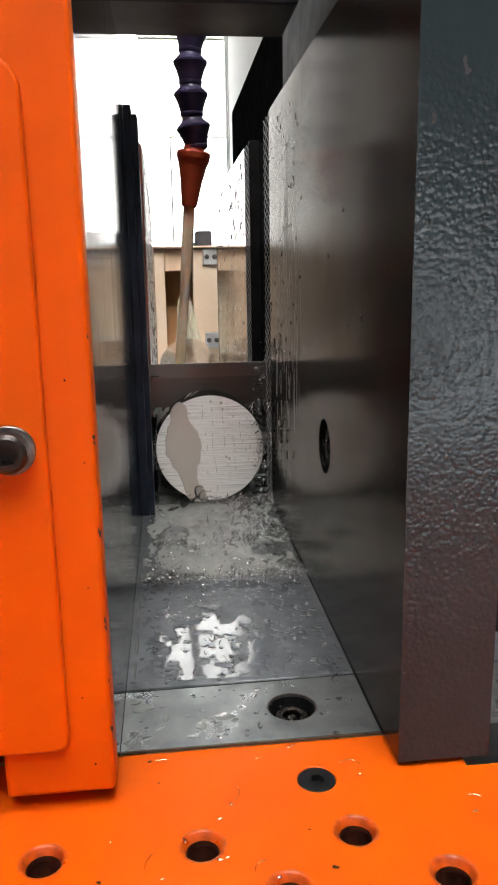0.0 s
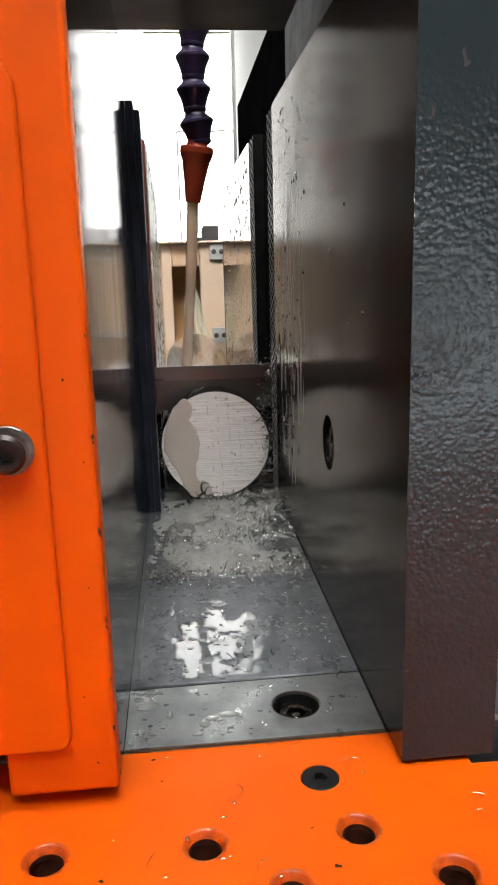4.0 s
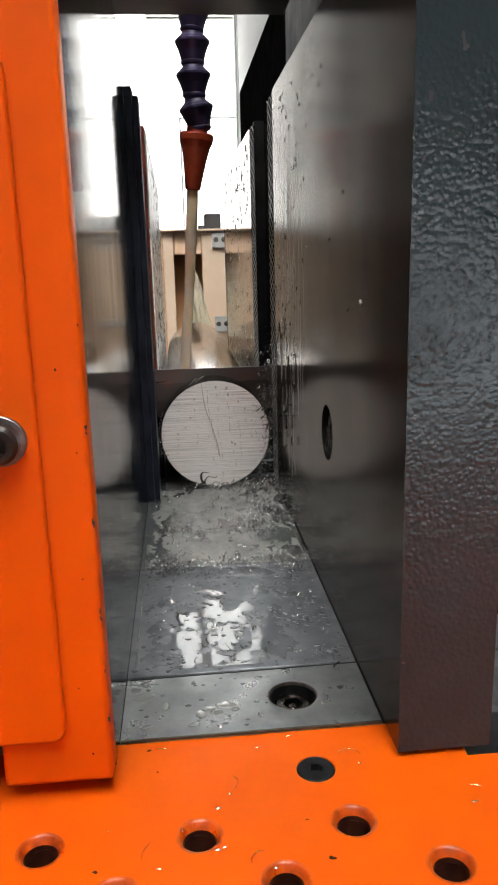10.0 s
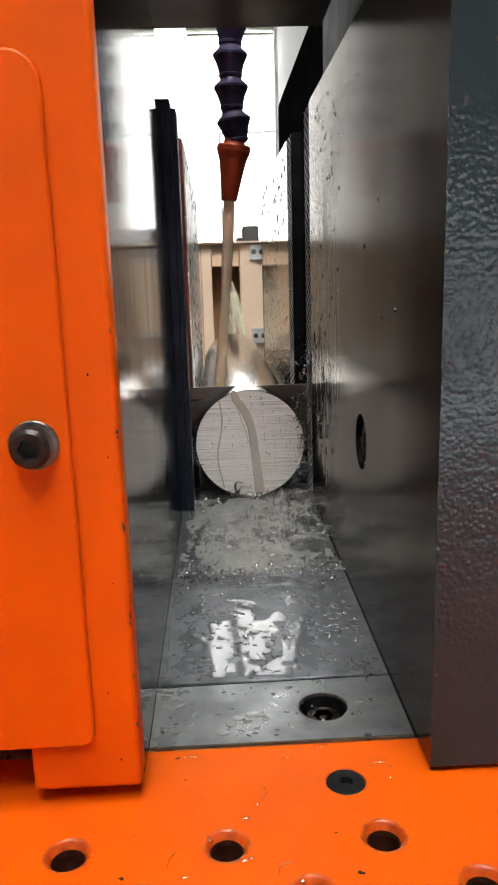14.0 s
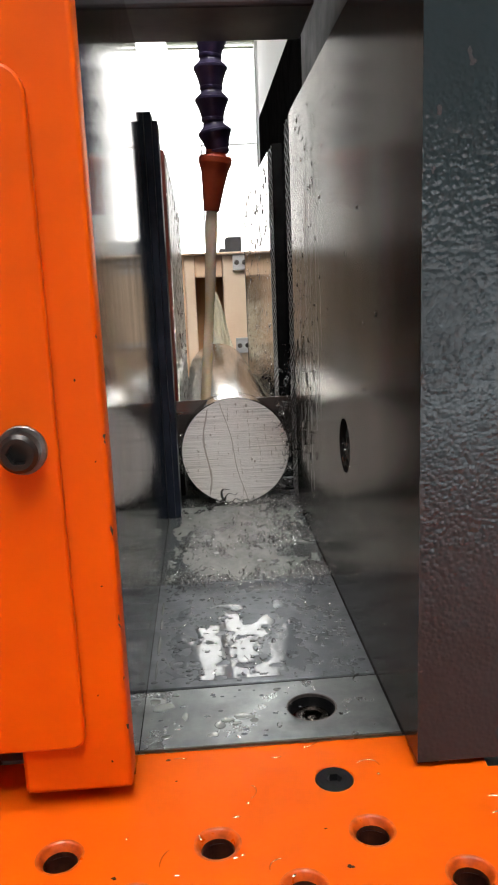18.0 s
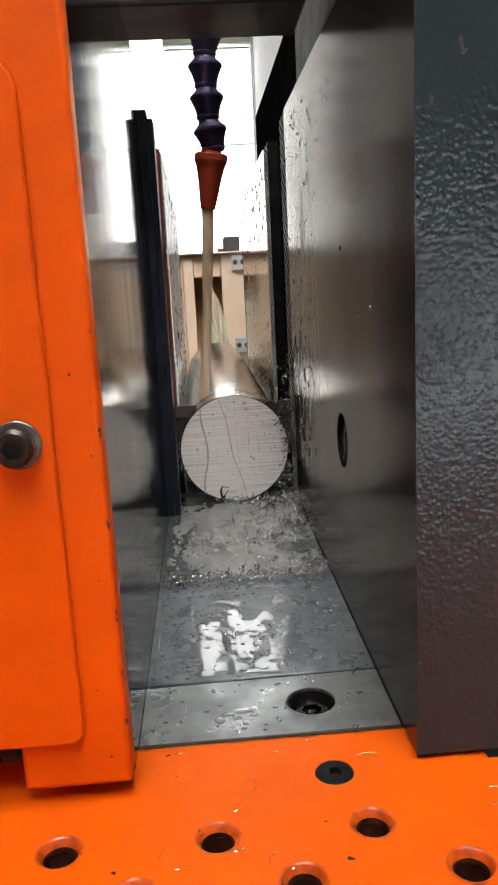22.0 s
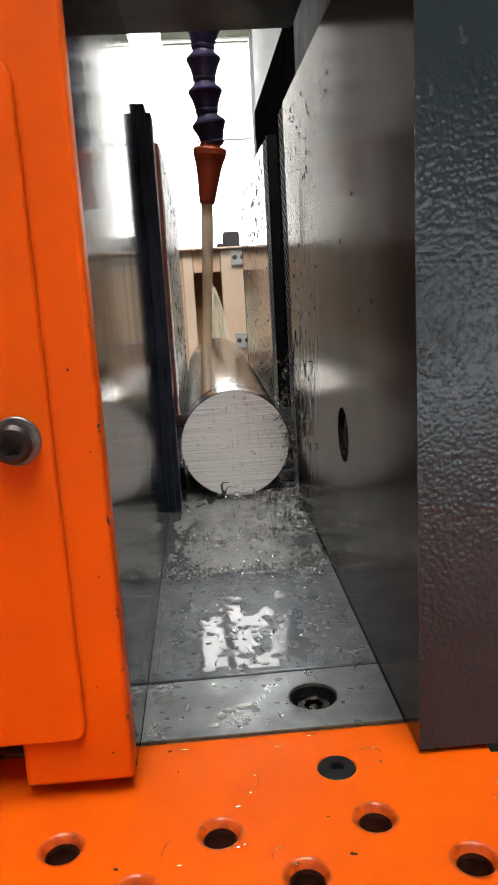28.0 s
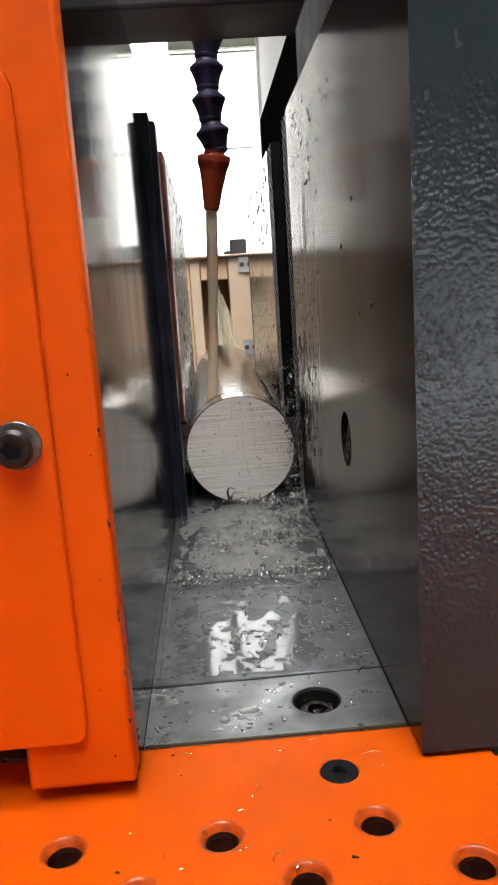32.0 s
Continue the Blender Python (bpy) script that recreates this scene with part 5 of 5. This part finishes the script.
    for _ in range(60):
        y, z = rnd.uniform(-0.05, -0.005), 0.07 + abs(rnd.gauss(0, 0.02))
        r = rnd.uniform(0.0003, 0.0006)
        drop_on(runs, Matrix.Translation((XR - 0.00003, y, z)) @ ON_RIGHT, r, r * rnd.uniform(1.0, 4.0), r * 0.28)
    stuff("jaw_droplets", runs, WATER, "droplets and runs of coolant on the jaw", "droplets")
    rear = Soup()
    for _ in range(95):
        y, z = rnd.uniform(0.118, 0.385), rnd.uniform(0.148, 0.199)
        r = rnd.uniform(0.0006, 0.0020)
        drop_on(rear, Matrix.Translation((0.0333 - 0.00003, y, z)) @ ON_RIGHT, r, r * rnd.uniform(0.9, 1.8), r * 0.35, 8)
    for _ in range(90):
        y, z = rnd.uniform(0.118, 0.385), rnd.uniform(0.035, 0.148)
        r = rnd.uniform(0.0004, 0.0010)
        drop_on(rear, Matrix.Translation((0.0333 - 0.00003, y, z)) @ ON_RIGHT, r * 1.5, r * rnd.uniform(1.0, 3.0), r * 0.3, 8)
    for _ in range(120):
        y, z = rnd.uniform(0.07, 0.43), rnd.uniform(0.03, 0.19)
        r = rnd.uniform(0.0006, 0.0020)
        drop_on(rear, Matrix.Translation((-0.0310 - 0.0062 * (y - 0.05) + 0.00003, y, z)) @ ON_LEFT, r, r * rnd.uniform(0.9, 1.8), r * 0.35, 8)
    stuff("rear_jaw_droplets", rear, WATER, "beads of coolant on the rear jaws", "droplets")
    face = Soup()
    for x, z, r in ((0.0075, 0.0520, 0.0010), (0.0090, 0.0250, 0.0008), (-0.0165, 0.0345, 0.0006), (0.0130, 0.0480, 0.0007), (0.0010, 0.0565, 0.0009), (0.0200, 0.0370, 0.0006),
                    (0.0068, 0.0555, 0.0011), (0.0105, 0.0240, 0.0010), (-0.0110, 0.0500, 0.0007), (-0.0135, 0.0400, 0.0008), (-0.0205, 0.0310, 0.0007), (-0.0040, 0.0290, 0.0006), (0.0165, 0.0440, 0.0007)):
        drop_on(face, Matrix.Translation((x, -0.00003, z)) @ ON_FACE, r * 0.6, r * 0.85, r * 0.12)
    for x0, x1, z0, z1, fill in ((0.0060, 0.0105, 0.0550, 0.012, 0.9), (0.0100, 0.0150, 0.0530, 0.016, 0.8), (0.0145, 0.0215, 0.0500, 0.020, 0.8), (0.0010, 0.0035, 0.052, 0.004, 0.8),
                                 (-0.0200, -0.0215, 0.048, 0.018, 0.4), (-0.0035, -0.0010, 0.054, 0.014, 0.6), (0.0205, 0.0245, 0.043, 0.022, 0.6), (-0.0105, -0.0095, 0.048, 0.022, 0.5)):
        z = z0
        while z > z1:
            f = (z0 - z) / (z0 - z1)
            step = rnd.uniform(0.0008, 0.0028)
            if rnd.random() < fill * 0.6:
                x = x0 + (x1 - x0) * f + 0.0006 * math.sin(9 * f + x0 * 900)
                drop_on(face, Matrix.Translation((x, -0.00003, z)) @ ON_FACE, rnd.uniform(0.00010, 0.00022), step * 0.55, 0.00006, 8)
            z -= step
    # dried line that follows the rim of the face
    for k in range(22):
        f = k / 21
        x = 0.0246 + 0.0026 * math.sin(math.pi * min(1.0, 0.1 + 0.75 * f)) + 0.0003 * math.sin(17 * f)
        drop_on(face, Matrix.Translation((x, -0.00003, 0.0380 - 0.0190 * f)) @ ON_FACE, 0.00014, 0.0007, 0.00008, 8)
    stuff("face_droplets", face, RUNNING, "beads and dotted trickles of coolant on the sawn face", "droplets")


chips()
liquid()


def runnel(name, label, count, width):
    """Coolant that runs down the sawn face, in short overlapping pieces."""
    rnd = random.Random(count)
    t = thing(name, label, "coolant")
    out = []
    for k in range(count):
        f = k / (count - 1)
        w = width(f)
        bm = blob(0, 0, w * rnd.uniform(0.96, 1.04), 0.0065 if w > 0.003 else 0.0048, rnd, 0.00035, 0.05, 36)
        out.append(part("runnel_piece", bm, RUNNING, t))
    return out


def sheet_width(f):
    return 0.0042 + 0.0058 * math.exp(-((f - 0.40) / 0.24) ** 2)


broad = runnel("broad_runnel", "broad sheet of milky coolant running down the sawn face", 15, sheet_width)
winding = runnel("winding_runnel", "winding runnel of coolant across the sawn face", 12, lambda f: 0.0022 + 0.0006 * f)
side_trickle = runnel("thin_runnel", "narrow trickle of coolant on the sawn face", 14, lambda f: 0.00042)
middle_trickle = runnel("thin_runnel", "fine slanting trickle of coolant on the sawn face", 18, lambda f: 0.0002)


# ---------------------------------------------------------------- things that move
def motions():
    falls = [(0, 0.0755), (2, 0.0738), (4, 0.0719), (7, 0.0686), (9, 0.0658), (12, 0.0615), (14, 0.0597), (17, 0.0574), (19, 0.0561), (21, 0.0540),
             (23, 0.0517), (25, 0.0491), (28, 0.0455), (30, 0.0440), (32, 0.0430)]
    walk(blade, [(t, pose(0, BLADE_Y, z)) for t, z in falls])
    sway = [(0, 2.8), (2, 2.4), (4, 2.0), (9, 2.4), (13, 2.4), (19, 1.9), (25, 1.8), (32, 1.2)]
    walk(stream, [(t, pose(-0.0064, 0.0285, 0.1617, 0, a, 0)) for t, a in sway])

    # pieces of coolant: waiting on the rim above the cut, on the face, then flat on the bed below
    spans = {id(broad): (0.0035, 0.0500), id(winding): (0.0040, 0.0555), id(side_trickle): (0.0100, 0.0500), id(middle_trickle): (0.0050, 0.0545)}

    def path(pieces, track, start, leave):
        n = len(pieces)
        for k, ob in enumerate(pieces):
            f = k / (n - 1)
            at = track(0, start) + 0.0004 * (k - n / 2)
            rim = (Matrix.Translation((0, 0.0065 + 0.0010 * k, BAR_R)) @ pose(0, 0, 0, 0, math.degrees(math.asin(at / BAR_R)), 0)
                   @ Matrix.Translation((0, 0, BAR_R - 0.0004)))
            low, high = spans[id(pieces)]
            z = high - (high - low) * f

            def on_face(t):
                lean = math.degrees(math.atan2(track(f + 0.02, t) - track(f - 0.02, t), 0.04 * (high - low)))
                edge = 0.97 * sheet_width(f) - math.sqrt(BAR_R ** 2 - (abs(z - BAR_R) + 0.0015) ** 2) if pieces is broad else -0.03
                return Matrix.Translation((max(edge, track(f, t)), -0.00006 - 0.00001 * k, z)) @ ON_FACE @ pose(0, 0, 0, 0, 0, lean)
            bed = Matrix.Translation((track(1, leave) + 0.0004 * (k - n / 2), -0.006 - 0.0030 * k, -0.00036))
            rows = []
            if start > 0:
                rows += [(0, rim), (start - 0.8 + 0.05 * k, rim), (start - 0.3 + 0.08 * k, Matrix.Translation((track(0, start), -0.0002, BAR_R - 0.0004 + math.sqrt(BAR_R ** 2 - track(0, start) ** 2))) @ pose(0, 0, 0, 45))]
                t = start + 0.1 * k + 0.3
            else:
                t = 0.0
            while t < leave:
                rows.append((t, on_face(t)))
                t += 1.5
            rows += [(leave + 0.03 * k, on_face(leave)), (leave + 0.5 + 0.03 * k, Matrix.Translation((track(1, leave), -0.0020, 0.0030)) @ pose(0, 0, 0, 45)),
                     (leave + 1.0 + 0.03 * k, bed), (32, bed)]
            walk(ob, rows)

    def left_track(f, t):
        return -0.0165 + 0.0060 * f ** 2 - 0.0011 * t * (0.4 + 0.6 * (1 - f)) + 0.0010 * math.sin(2.4 * f + 0.5 * t)

    def winding_track(f, t):
        return -0.0085 + 0.0115 * (1 - min(1.0, 1 - f) ** 4) + 0.0008 * (t - 13) + 0.0008 * math.sin(5 * f + 0.6 * t)

    def side_track(f, t):
        mid = -0.0165 + 0.005 * math.exp(-((t - 19.5) / 1.3) ** 2) - 0.0018 * math.exp(-((t - 17) / 1.0) ** 2)
        return mid + 0.0014 * math.sin(6 * f + 0.5 * t)

    def middle_track(f, t):
        return -0.0065 + 0.0110 * f + 0.0007 * math.sin(8 * f + 0.3 * t)
    path(broad, left_track, 0.0, 7.15)
    path(winding, winding_track, 11.5, 15.4)
    path(side_trickle, side_track, 11.2, 22.8)
    path(middle_trickle, middle_track, 8.6, 22.6)


motions()
